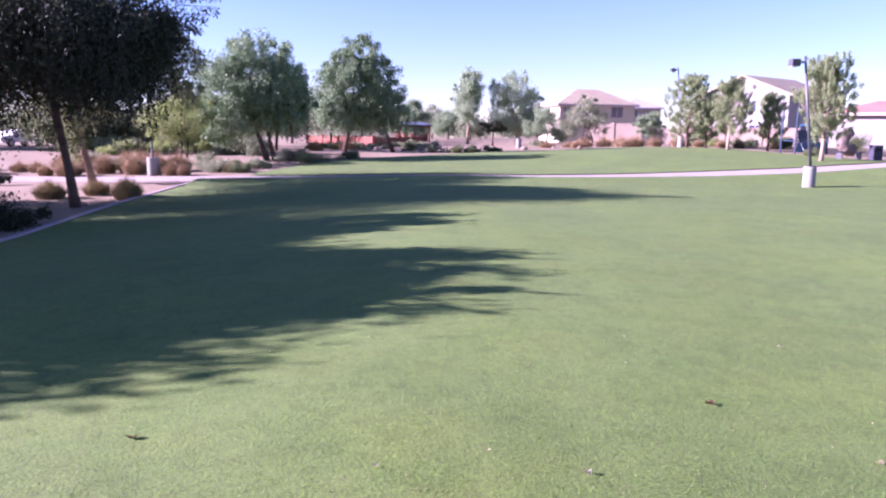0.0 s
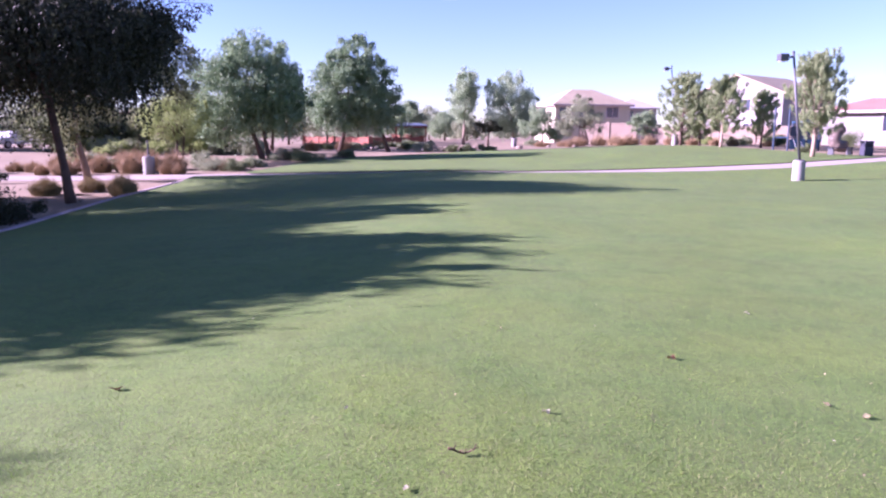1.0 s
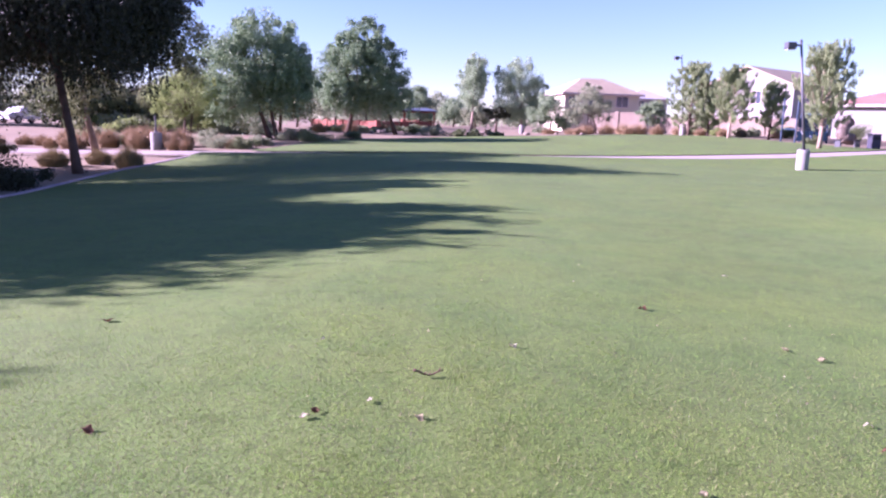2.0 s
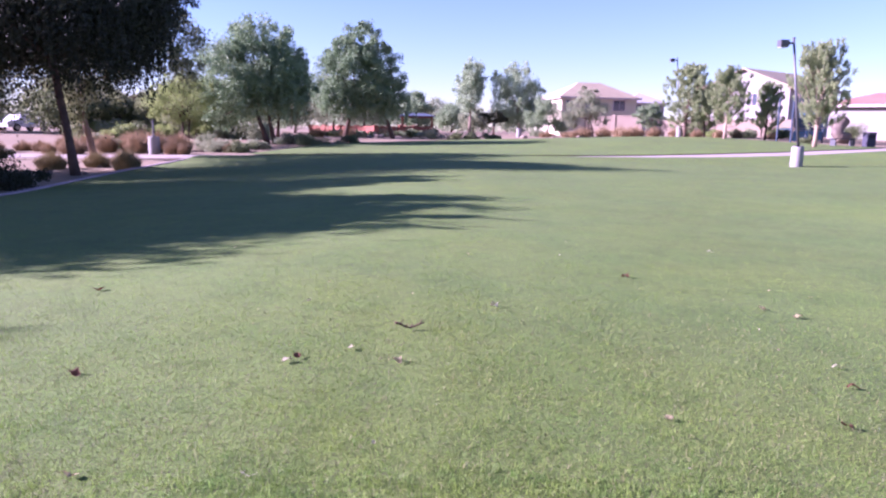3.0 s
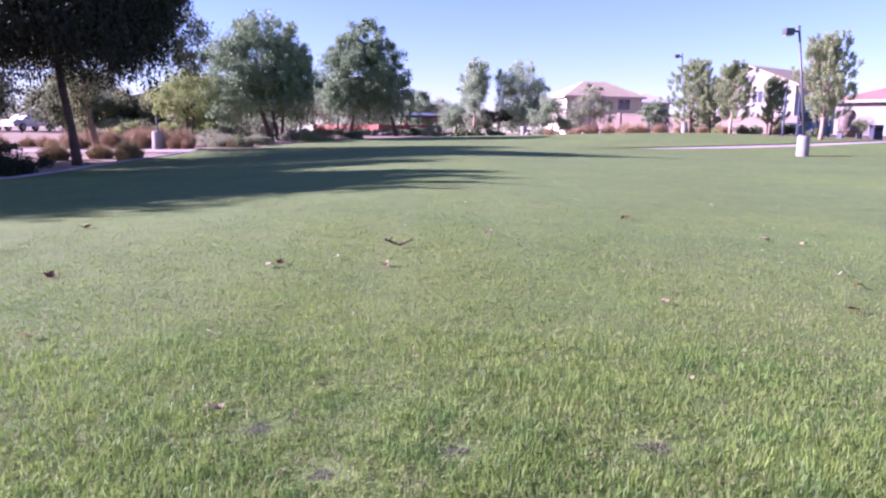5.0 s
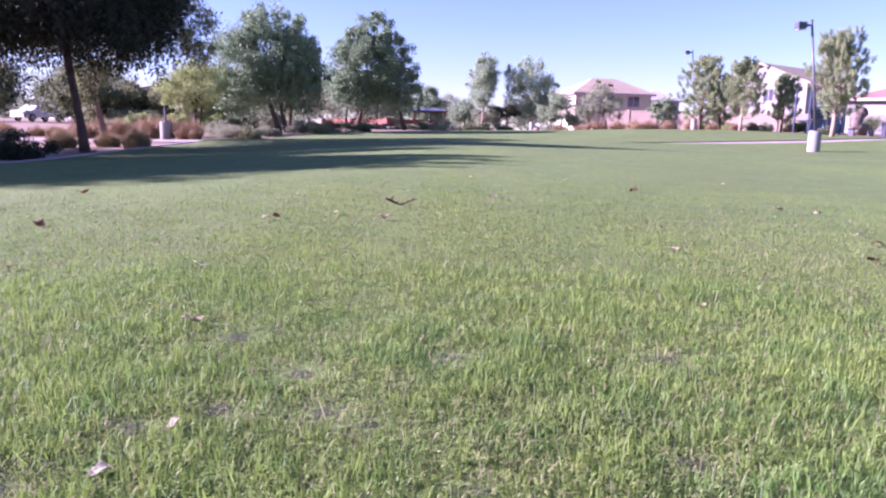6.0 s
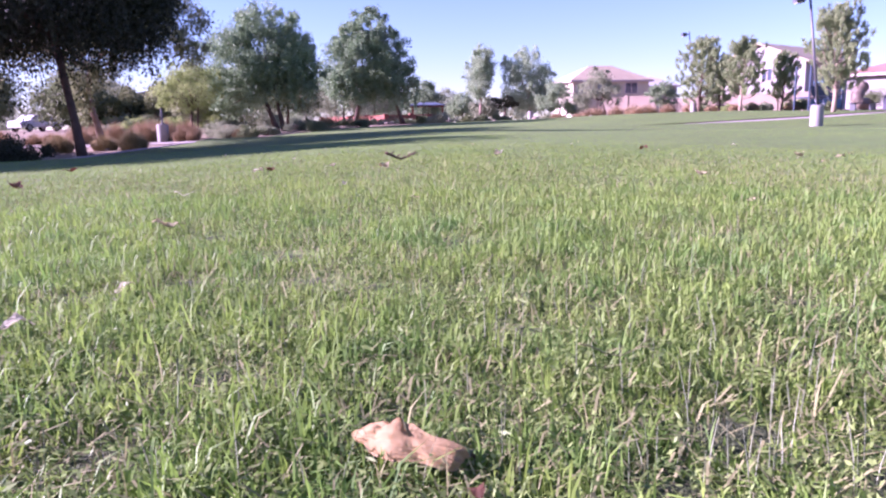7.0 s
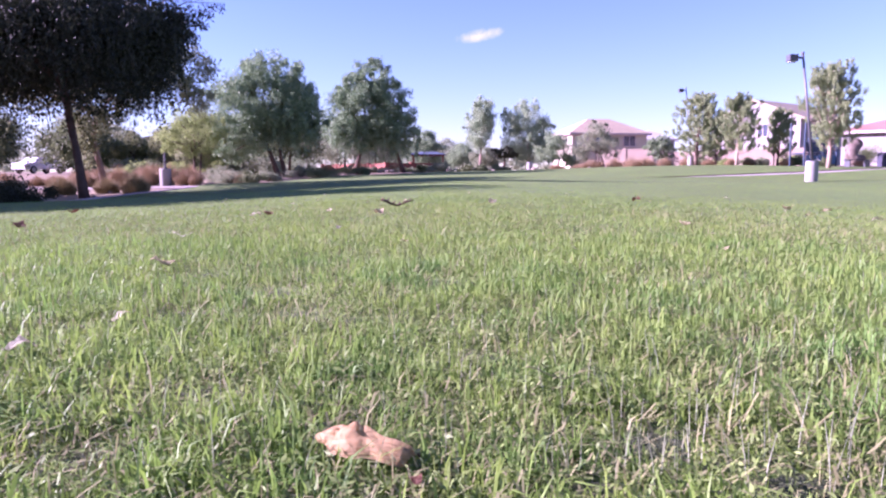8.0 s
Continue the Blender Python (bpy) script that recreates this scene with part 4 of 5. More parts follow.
# shrubs and dry tufts on the gravel
for k, (sx, sy, r, h, leaf, lab) in enumerate([
        # the first two get near-black leaves, tree shade put into their colour
        (-10.7, 17.7, 1.0, .52, L_SHADE, "low shrub beside the kerb, tree shade put into its dark leaves"),
        (-12.0, 18.3, 1.4, .58, L_SHADE, "wide shrub on the gravel, tree shade put into its dark leaves"),
        (-11.2, 36.2, 1.0, .75, L_SAGE, "spreading grey-green shrub beside the path"),
        (-10.1, 35.9, 1.1, .62, L_BUSH, "spreading green shrub beside the path"),
        (-9.7, 38.0, .7, .5, L_SAGE, "pale green low shrub near the lawn edge"),
        (-12.4, 38.5, 1.0, .9, L_SAGE, "grey-green shrub under a young tree"),
        (-8.9, 42.6, 1.0, .7, L_SAGE, "sage coloured low shrub near the lawn edge"),
        (-7.9, 41.8, 1.45, .68, L_BUSH, "dark green mounded shrub at the lawn edge"),
        (-5.5, 43.6, .85, .52, L_BUSH, "small dark green mounded shrub at the lawn edge"),
        (-2.3, 55.6, .65, .7, L_BUSH, "rounded dark green shrub"),
        (-.5, 51.5, .85, .7, L_SAGE, "pale grey-green shrub by the lawn"),
        (1.2, 50.6, .7, .5, L_BUSH, "clipped green shrub by the lawn"),
        (2.3, 50.9, .6, .5, L_BUSH, "clipped green shrub by the lawn"),
        (3.8, 51.6, .6, .4, L_BUSH, "low clipped green shrub by the lawn"),
        (-18.4, 29.6, .45, .7, L_SHADE, "dark shrub beside the path"),
        (-19.5, 40.5, .9, .9, L_SAGE, "grey-green shrub on the gravel"),
        (-17.3, 38.2, .8, .8, L_BUSH, "olive green shrub on the gravel"),
        (20.5, 60, .9, .8, L_BUSH, "green shrub below the block wall"),
        (23.5, 55.5, .8, .7, L_BUSH, "dark green shrub below the block wall"),
        (25.6, 53.2, .9, .8, L_BUSH, "dark green shrub by the playground"),
        (21.6, 41.2, .55, .55, L_BUSH, "low shrub by the playground"),
        (25.8, 44.3, 1.1, 1.5, L_BUSH, "tall dark shrub beside a house"),
        (24.6, 56.6, .8, .7, L_SAGE, "dusty grey-green shrub below the block wall"),
        (26.3, 55.2, .9, .9, L_YELLOW, "yellowish dry shrub below the block wall"),
        (22.3, 58.4, .8, .6, L_YELLOW, "yellowish dry shrub below the block wall"),
        (28.0, 53.4, .8, .8, L_SAGE, "dusty grey-green shrub below the block wall"),
        (9.5, 70, .8, .7, L_SAGE, "grey-green shrub below the trees")]):
    shrub(sx, sy, r, h, leaf, lab, 100 + k, count=int((5200 if sy < 45 else 2600) * max(.6, r)), length=0.065 if sy < 45 else .12, width=0.019 if sy < 45 else .035)
for k, (sx, sy, r, h) in enumerate([
        (-12.3, 25.5, .5, .52), (-13.4, 24.4, .55, .58), (-10.65, 24.2, .52, .68), (-18.0, 34.6, .7, .8), (-13.6, 37.0, .8, .9), (-16.0, 38.3, .9, 1.0), (-22.8, 35.8, .7, .7), (-19.8, 39.8, .8, .9), (-11.6, 37.4, .6, .6), (-20.8, 36.9, .5, .55), (-22.0, 37.4, .55, .5), (-20.4, 38.6, .6, .8), (-16.9, 36.0, .6, .95), (-15.9, 36.6, .6, .85), (-15.1, 35.3, .62, .95), (-14.4, 36.4, .6, 1.0),
        (-12.95, 34.4, .45, .7), (-12.3, 34.2, .36, .5), (-18.6, 37.0, .5, .7), (-23.5, 36.5, .5, .6), (-24.6, 38.3, .6, .6), (-17.8, 40.6, .6, .8), (-10.55, 36.0, .4, .45), (-19.3, 34.9, .4, .5),
        (12.2, 61, .9, .9), (14.1, 61.5, .8, .9), (16.2, 60, .8, .8), (17.7, 59, .7, .8), (9.2, 61.5, .8, .55), (11.0, 61, .7, .5), (15.3, 60.4, .9, .9), (16.9, 61.5, .9, .9), (19.3, 58.2, .7, .8), (15.2, 58.6, .7, .7),
        (20.4, 56.4, .6, .6), (21.6, 54.8, .6, .6), (22.4, 53.4, .5, .6), (24.2, 51.6, .5, .5), (-4.6, 60, .8, .8), (-7.5, 58, .8, .8), (-9.5, 55, .7, .8), (11.2, 58.4, .7, .6)]):
    near = sy < 27
    tuft(sx, sy, r * 1.15, h * 1.15, "olive-brown ornamental grass tuft beside the kerb" if near else "dry tan ornamental grass tuft on the gravel", 300 + k, L_OLIVETUFT if near else None, count=2200 if near else 1500 if sy < 45 else 900)


for k in range(26):
    rng = random.Random(700 + k)
    sx, sy = -34 + k * .88 + rng.uniform(-.5, .5), rng.uniform(47, 58)
    if .54 < -sx / sy < .66:
        continue  # an open view to the parked car
    shrub(sx, sy, rng.uniform(.9, 1.5), rng.uniform(.9, 1.7), (L_BUSH, L_SAGE, L_YELLOW)[k % 3], ("dark green", "grey-green", "yellowish green")[k % 3] + " bushy shrub among the park trees", 720 + k,
          count=3000, length=.12, width=.035, group="bushes under the park trees")


for k in range(30):
    rng = random.Random(800 + k)
    sx, sy = -11 + k * .34 + rng.uniform(-.4, .4), rng.uniform(58, 66)
    shrub(sx, sy, rng.uniform(.3, .7), rng.uniform(.3, .65), (L_BUSH, L_SAGE)[k % 2], ("dark green", "grey-green")[k % 2] + " low shrub in front of a terracotta wall", 820 + k,
          count=1300, length=.14, width=.04, group="low shrubs by the terracotta wall")


def stones():
    """Loose pebbles and rocks on the gravel bed."""
    rng = random.Random(9)
    for k in range(26):
        x, y = (rng.uniform(-15.5, -10.6), rng.uniform(22, 29)) if k < 12 else (rng.uniform(-6, 16), rng.uniform(56, 60))
        r = rng.uniform(.05, .11) if k < 12 else rng.uniform(.12, .3)
        bm = bmesh.new()
        bmesh.ops.create_icosphere(bm, subdivisions=2, radius=r)
        for q in bm.verts:
            q.co *= 1 + 0.35 * noise.noise(q.co * (2.2 / r) + Vector((k, 0, 0)))
            q.co.z *= 0.7
        ob = part("stone", bm, M_WALL, smooth=True)
        ob.matrix_world = pose(x, y, soil(x, y) + r * 0.3, 0, 0, rng.uniform(0, 360))
        tagged(ob, "rough tan stone lying on the gravel", "stone", "stones")


stones()


# ---- park lights ----
def park_light(x, y, tall, label, lean=0.0, turn=0.0):
    """Concrete drum, slender pole, and a box luminaire on a short arm."""
    root = thing("park_light", x, y, float(height(x, y)), label, "lamp post", "park lights", turn)
    top = -math.tan(radians(lean)) * (tall - .785)
    part("base", lathe(bmesh.new(), [(.225, -.3), (.225, .70), (.218, .745), (.20, .765), (.0001, .765)]), M_BASE, root, "round cast concrete footing")
    plate = part("base_plate", boxed(-.14, .14, -.14, .14, .765, .79, bevel=.006), M_POLE, root)
    for a in range(4):
        bm = lathe(bmesh.new(), [(.016, .79), (.016, .825), (.010, .83), (.0001, .83)], 6)
        bmesh.ops.translate(bm, verts=bm.verts, vec=(.1 * (1 if a % 2 else -1), .1 * (1 if a // 2 else -1), 0))
        part("bolt", bm, M_POLE, plate)
    part("pole", tube(bmesh.new(), [(0, 0, .785), (top * .45, 0, .785 + (tall - .785) * .45), (top, 0, tall)], [.052, .046, .040], 14), M_POLE, root, smooth=True)
    bm = lathe(bmesh.new(), [(.055, tall - .01), (.055, tall + .03), (.02, tall + .06), (.0001, tall + .06)], 14)
    bmesh.ops.translate(bm, verts=bm.verts, vec=(top, 0, 0))
    part("cap", bm, M_POLE, root)
    part("arm", boxed(top - .26, top - .03, -.03, .03, tall - .20, tall - .12, bevel=.008), M_POLE, root)
    head = part("luminaire", boxed(top - .54, top - .22, -.17, .17, tall - .30, tall - .05, bevel=.02), M_POLE, root, "dark box lamp head")
    part("lens", boxed(top - .51, top - .25, -.14, .14, tall - .325, tall - .302, bevel=.006), M_LENS, head)
    return root


park_light(14.02, 26.8, 4.75, "dark park light pole leaning slightly on a round concrete footing", 8.0)
park_light(18.72, 55.6, 5.95, "dark park light pole behind pine trees on a concrete footing", 6.0)


def bollard(x, y, r, h, stub, label):
    root = thing("light_footing", x, y, soil(x, y), label, "concrete footing", "concrete footings")
    part("base", lathe(bmesh.new(), [(r, -.15), (r, h - .05), (r * .96, h - .015), (r * .88, h), (.0001, h)]), M_BASE, root)
    if stub:
        part("post", tube(bmesh.new(), [(0, 0, h - .01), (0, 0, h + .8)], [.05, .045], 12), M_POLE, root, "short dark metal stub")
        part("collar", lathe(bmesh.new(), [(.11, h), (.11, h + .03), (.06, h + .05), (.0001, h + .05)], 16), M_POLE, root)


bollard(-13.85, 34.5, .27, .86, True, "round concrete footing with a short dark post beside the path")
bollard(7.0, 63.5, .24, .78, False, "pale concrete footing on the far gravel")


# ---- houses and walls ----
def window(parent, x, y, z, w, h, side, mat=None):
    """A framed window on a wall: side 0 faces -y, 1 faces -x, 2 faces +x."""
    m = {0: pose(x, y, z), 1: pose(x, y, z, 0, 0, -90), 2: pose(x, y, z, 0, 0, 90)}[side]
    bm = bmesh.new()
    t = .09
    for a in ((-w / 2 - t, w / 2 + t, h / 2, h / 2 + t), (-w / 2 - t, w / 2 + t, -h / 2 - t, -h / 2), (-w / 2 - t, -w / 2, -h / 2, h / 2), (w / 2, w / 2 + t, -h / 2, h / 2), (-.03, .03, -h / 2, h / 2)):
        box(bm, a[0], a[1], -.07, .02, a[2], a[3])
    bmesh.ops.transform(bm, matrix=m, verts=bm.verts)
    frame_ob = part("window", bm, M_TRIM, parent)
    bm = boxed(-w / 2, w / 2, -.025, .015, -h / 2, h / 2)
    bmesh.ops.transform(bm, matrix=m, verts=bm.verts)
    part("pane", bm, M_GLASS, frame_ob, "dark reflective window glass")


def house(x, y, turn, w, d, wall_h, rise, kind, walls, roof_mat, label, windows, z=None, eave=.45):
    """kind: 'gable' with the gable on the -y side, or 'hip'."""
    root = thing("house", x, y, float(height(x, y)) - .1 if z is None else z, label, "house", "houses", turn)
    bm = boxed(-w / 2, w / 2, -d / 2, d / 2, 0, wall_h)
    if kind == "gable":
        for yy in (-d / 2, d / 2 - .2):
            a = [bm.verts.new(p) for p in ((-w / 2, yy, wall_h), (w / 2, yy, wall_h), (0, yy, wall_h + rise))]
            b = [bm.verts.new(p) for p in ((-w / 2, yy + .2, wall_h), (w / 2, yy + .2, wall_h), (0, yy + .2, wall_h + rise))]
            bm.faces.new(a), bm.faces.new(b[::-1])
            for i in range(3):
                bm.faces.new((a[i], b[i], b[(i + 1) % 3], a[(i + 1) % 3]))
        bmesh.ops.recalc_face_normals(bm, faces=bm.faces)
    part("wall", bm, walls, root)
    bm = bmesh.new()
    t = .16
    k = rise / (w / 2)
    ex, ey, ez = w / 2 + eave, d / 2 + eave, wall_h - eave * k
    if kind == "gable":
        for s in (-1, 1):
            low = [(s * ex, -ey, ez), (s * ex, ey, ez), (0, ey, wall_h + rise), (0, -ey, wall_h + rise)]
            v0 = [bm.verts.new(Vector(p) + Vector((0, 0, .02))) for p in low]
            v1 = [bm.verts.new(Vector(p) + Vector((0, 0, .02 + t))) for p in low]
            bm.faces.new(v0), bm.faces.new(v1)
            for i in range(4):
                bm.faces.new((v0[i], v0[(i + 1) % 4], v1[(i + 1) % 4], v1[i]))
    else:
        k = rise / (min(w, d) / 2)
        ez = wall_h - eave * k
        rx, ry = max(0, w / 2 - d / 2), max(0, d / 2 - w / 2)
        base = [(-ex, -ey, ez), (ex, -ey, ez), (ex, ey, ez), (-ex, ey, ez)]
        if w > d:
            tops = [(-rx, 0, wall_h + rise), (rx, 0, wall_h + rise)]
            faces = ((0, 1, 5, 4), (1, 2, 5), (2, 3, 4, 5), (3, 0, 4))
        else:
            tops = [(0, -ry, wall_h + rise), (0, ry, wall_h + rise)]
            faces = ((0, 1, 4), (1, 2, 5, 4), (2, 3, 5), (3, 0, 4, 5))
        up = [bm.verts.new(Vector(p) + Vector((0, 0, t))) for p in base + tops]
        dn = [bm.verts.new(p) for p in base]
        for f in faces:
            bm.faces.new([up[i] for i in f])
        bm.faces.new(dn[::-1])
        for i in range(4):
            bm.faces.new((dn[i], dn[(i + 1) % 4], up[(i + 1) % 4], up[i]))
    bmesh.ops.recalc_face_normals(bm, faces=bm.faces)
    part("roof", bm, roof_mat, root)
    # fascia boards under the eaves
    part("fascia", boxed(-ex - .03, -ex, -ey, ey, ez - .06, ez + .13), M_TRIM, root)
    part("fascia", boxed(ex, ex + .03, -ey, ey, ez - .06, ez + .13), M_TRIM, root)
    if kind == "hip":
        part("fascia", boxed(-ex, ex, -ey - .03, -ey, ez - .06, ez + .13), M_TRIM, root)
    for q in windows:
        if q[0] == 0:
            window(root, q[1], -d / 2 - .005, q[2], q[3], q[4], 0)
        elif q[0] == 1:
            window(root, -w / 2 - .005, q[1], q[2], q[3], q[4], 1)
        else:
            window(root, w / 2 + .005, q[1], q[2], q[3], q[4], 2)
    return root


house(18.7, 92.5, 12, 9.9, 7.0, 4.75, 1.75, "hip", M_PINK, M_TILE, "two-storey pink stucco house with a hipped clay tile roof",
      [(0, 2.6, 3.7, 1.5, 1.2), (0, -4.0, 3.6, .9, 1.3), (0, -1.2, 3.7, 1.2, 1.1), (1, 1.6, 3.6, 1.0, 1.2), (0, 2.6, 1.3, 1.6, 1.2)])
house(34.9, 77.0, -52, 9.6, 10.0, 4.8, 1.9, "gable", M_STUCCO, M_TILE, "two-storey white stucco house with a clay tile gable roof",
      [(0, 1.0, 3.7, 1.05, 1.2), (0, 3.05, 3.7, .95, 1.15), (2, -2.6, 3.5, 1.0, 1.2), (2, .8, 3.5, 1.2, 1.2), (0, 1.6, 1.3, 1.4, 1.1)])
house(38.0, 54.3, -42, 14.0, 5.4, 2.75, .85, "hip", M_STUCCO, M_REDTILE, "single-storey white stucco house with a clay tile roof",
      [(0, -2.3, 1.75, 1.1, 1.2), (0, 1.0, 1.6, 1.4, 1.3), (0, 3.8, 1.6, 1.2, 1.2), (1, 0, 1.7, 1.0, 1.1)])
house(32.8, 122, 5, 6.5, 7.0, 5.4, 1.5, "hip", M_STUCCO, M_GREYROOF, "distant pale house with a grey roof", [(0, -1.2, 4.4, 1.2, 1.1), (0, 1.4, 4.4, 1.0, 1.1)])
house(-27.0, 67.0, 18, 9.0, 8.0, 2.5, 0.9, "gable", M_SHADE_BROWN, M_TILE, "brown stucco house behind the park trees, walls darkened for shade", [(0, -2.0, 1.5, 1.4, 1.1), (0, 2.0, 1.5, 1.4, 1.1)])


def block_wall(points, h, mat, label, cap=True, step=3.2):
    """A thick block wall with pillars, a coping and scored courses."""
    x0, y0 = points[0]
    root = thing("block_wall", x0, y0, 0, label, "garden wall", "garden walls")
    for (ax, ay), (bx, by) in zip(points, points[1:]):
        length = math.hypot(bx - ax, by - ay)
        n = max(1, round(length / step))
        ang = math.degrees(math.atan2(by - ay, bx - ax))
        for i in range(n):
            cx, cy = ax + (bx - ax) * (i + .5) / n, ay + (by - ay) * (i + .5) / n
            z = soil(cx, cy)
            half = length / n / 2
            bm = bmesh.new()
            c = int(h / .2)
            for j in range(c):
                box(bm, -half + .006, half - .006, -.1, .1, j * .2 - (.4 if j == 0 else 0), j * .2 + .188)
            box(bm, -half, half, -.085, .085, -.3, h - .012)
            m = pose(cx - x0, cy - y0, z, 0, 0, ang)
            bmesh.ops.transform(bm, matrix=m, verts=bm.verts)
            part("panel", bm, mat, root)
            bm = boxed(-half, half, -.13, .13, c * .2, c * .2 + .07, bevel=.01)
            bmesh.ops.transform(bm, matrix=m, verts=bm.verts)
            part("coping", bm, mat, root)
            bm = boxed(-half - .2, -half + .2, -.2, .2, -.3, c * .2 + .16, bevel=.02)
            bmesh.ops.transform(bm, matrix=m, verts=bm.verts)
            part("pillar", bm, mat, root)
    return root


block_wall([(15.6, 76.8), (20.6, 73.2)], 2.1, M_WALL, "tall pink block wall in front of a house")
block_wall([(20.6, 69.5), (25.2, 63.5), (29.5, 58.5)], 1.5, M_WALL, "long low pink block wall behind the pines")
block_wall([(-14.5, 79), (-6.3, 68), (-1.6, 70.5)], .85, M_RED, "low sunlit terracotta wall behind the mesquites")
block_wall([(-5.8, 97), (-1.6, 91.5)], .9, M_RED, "low sunlit terracotta wall behind the shelter")


# ---- shelter and playground ----
def ramada(x, y):
    root = thing("picnic_shelter", x, y, soil(x, y), "open picnic shelter with a blue-grey metal roof on red posts", "shelter")
    bm = bmesh.new()
    w, d, h = 2.15, 1.6, 2.0
    low = [bm.verts.new(p) for p in ((-w, -d, h), (w, -d, h), (w, d, h), (-w, d, h))]
    up = [bm.verts.new(p) for p in ((-w, -d, h + .1), (w, -d, h + .1), (w, d, h + .1), (-w, d, h + .1))]
    top = [bm.verts.new(p) for p in ((-.9, 0, h + .42), (.9, 0, h + .42))]
    bm.faces.new(low[::-1])
    for i in range(4):
        bm.faces.new((low[i], low[(i + 1) % 4], up[(i + 1) % 4], up[i]))
    for f in ((up[0], up[1], top[1], top[0]), (up[1], up[2], top[1]), (up[2], up[3], top[0], top[1]), (up[3], up[0], top[0])):
        bm.faces.new(f)
    part("roof", bm, M_BLUEROOF, root)
    for sx in (-1.75, 1.75):
        for sy in (-1.15, 1.15):
            part("post", boxed(sx - .07, sx + .07, sy - .07, sy + .07, -.2, h, bevel=.01), M_RED, root)
    part("beam", boxed(-1.95, 1.95, -1.2, -1.1, h - .16, h - .002), M_RED, root)


ramada(-3.0, 85)


def playground(x, y):
    root = thing("play_structure", x, y, soil(x, y), "blue metal play structure with posts, deck and ladder", "playground equipment", turn=10)
    posts = [(-1.05, -.7, 2.75), (-1.05, .7, 2.75), (.25, -.7, 1.75), (.25, .7, 1.75), (1.15, -.7, 1.75), (1.15, .7, 1.75)]
    for px, py, h in posts:
        part("post", tube(bmesh.new(), [(px, py, -.2), (px, py, h)], [.06, .06], 12), M_BLUE, root)
    part("deck", boxed(-1.0, 1.1, -.65, .65, .78, .86, bevel=.01), M_BLUE, root)
    for z in (1.05, 1.35, 1.62):
        part("rail", tube(bmesh.new(), [(.25, -.7, z), (1.15, -.7, z)], [.025, .025], 8), M_BLUE, root)
    part("panel", boxed(-.95, .15, -.72, -.68, .9, 1.5, bevel=.015), M_BLUE, root)
    part("lower_panel", boxed(.3, 1.1, -.72, -.68, .15, .7, bevel=.015), M_PANEL, root, "blue plastic play panel")
    part("side_panel", boxed(-.95, .15, -.72, -.68, .1, .72, bevel=.015), M_PANEL, root, "blue plastic play panel")
    part("roof_panel", boxed(.2, 1.2, -.75, .75, 1.76, 1.82, bevel=.02), M_PANEL, root, "blue plastic roof sheet")
    ladder = part("ladder", tube(tube(bmesh.new(), [(-.75, -1.3, -.05), (-.75, -.7, .85)], [.025, .025], 8), [(-.25, -1.3, -.05), (-.25, -.7, .85)], [.025, .025], 8), M_BLUE, root)
    for i in range(4):
        f = .2 + i * .2
        part("rung", tube(bmesh.new(), [(-.75, -1.3 + .6 * f, -.05 + .9 * f), (-.25, -1.3 + .6 * f, -.05 + .9 * f)], [.02, .02], 8), M_BLUE, ladder)


playground(23.0, 45.2)


def tube_slide(x, y):
    root = thing("tube_slide", x, y, soil(x, y), "tan plastic tube slide curving down to the ground", "slide")
    pts = [(.50, .3, 1.40), (.25, .15, 1.25), (.02, 0, .95), (-.06, -.1, .65), (.06, -.15, .45), (.32, -.15, .38), (.62, -.1, .37)]
    bm = tube(bmesh.new(), pts, [.34] * 7, 20, cap=False)
    bmesh.ops.solidify(bm, geom=bm.faces[:], thickness=.03)
    part("tube", bm, M_TUBE, root, smooth=True)
    for i in (1, 2, 4):
        p = Vector(pts[i])
        d = (Vector(pts[i + 1]) - Vector(pts[i - 1])).normalized()
        part("flange", tube(bmesh.new(), [p - d * .03, p + d * .03], [.365, .365], 20), M_TUBE, root)
    part("support", tube(bmesh.new(), [(.02, .05, -.2), (.02, .05, .8)], [.05, .05], 10), M_POLE, root)


tube_slide(23.8, 42.2)


def bench(x, y):
    root = thing("park_bench", x, y, soil(x, y), "low dark metal park bench beside the playground", "bench", turn=12)
    for i in range(4):
        part("slat", boxed(-.75, .75, -.22 + i * .115, -.125 + i * .115, .42, .45, bevel=.005), M_BIN, root)
    for sx in (-.6, .6):
        part("leg", boxed(sx - .03, sx + .03, -.2, .2, -.05, .42, bevel=.008), M_POLE, root)


bench(22.2, 38.6)


def bin_box(x, y):
    root = thing("trash_bin", x, y, soil(x, y), "dark square trash bin beside the path", "trash bin")
    part("body", boxed(-.24, .24, -.24, .24, -.03, .72, bevel=.03), M_BIN, root)
    part("lid", boxed(-.265, .265, -.265, .265, .722, .80, bevel=.03), M_POLE, root)
    part("opening", boxed(-.15, .15, -.252, -.241, .48, .64, bevel=.005), M_RUBBER, root)


bin_box(23.4, 38.2)


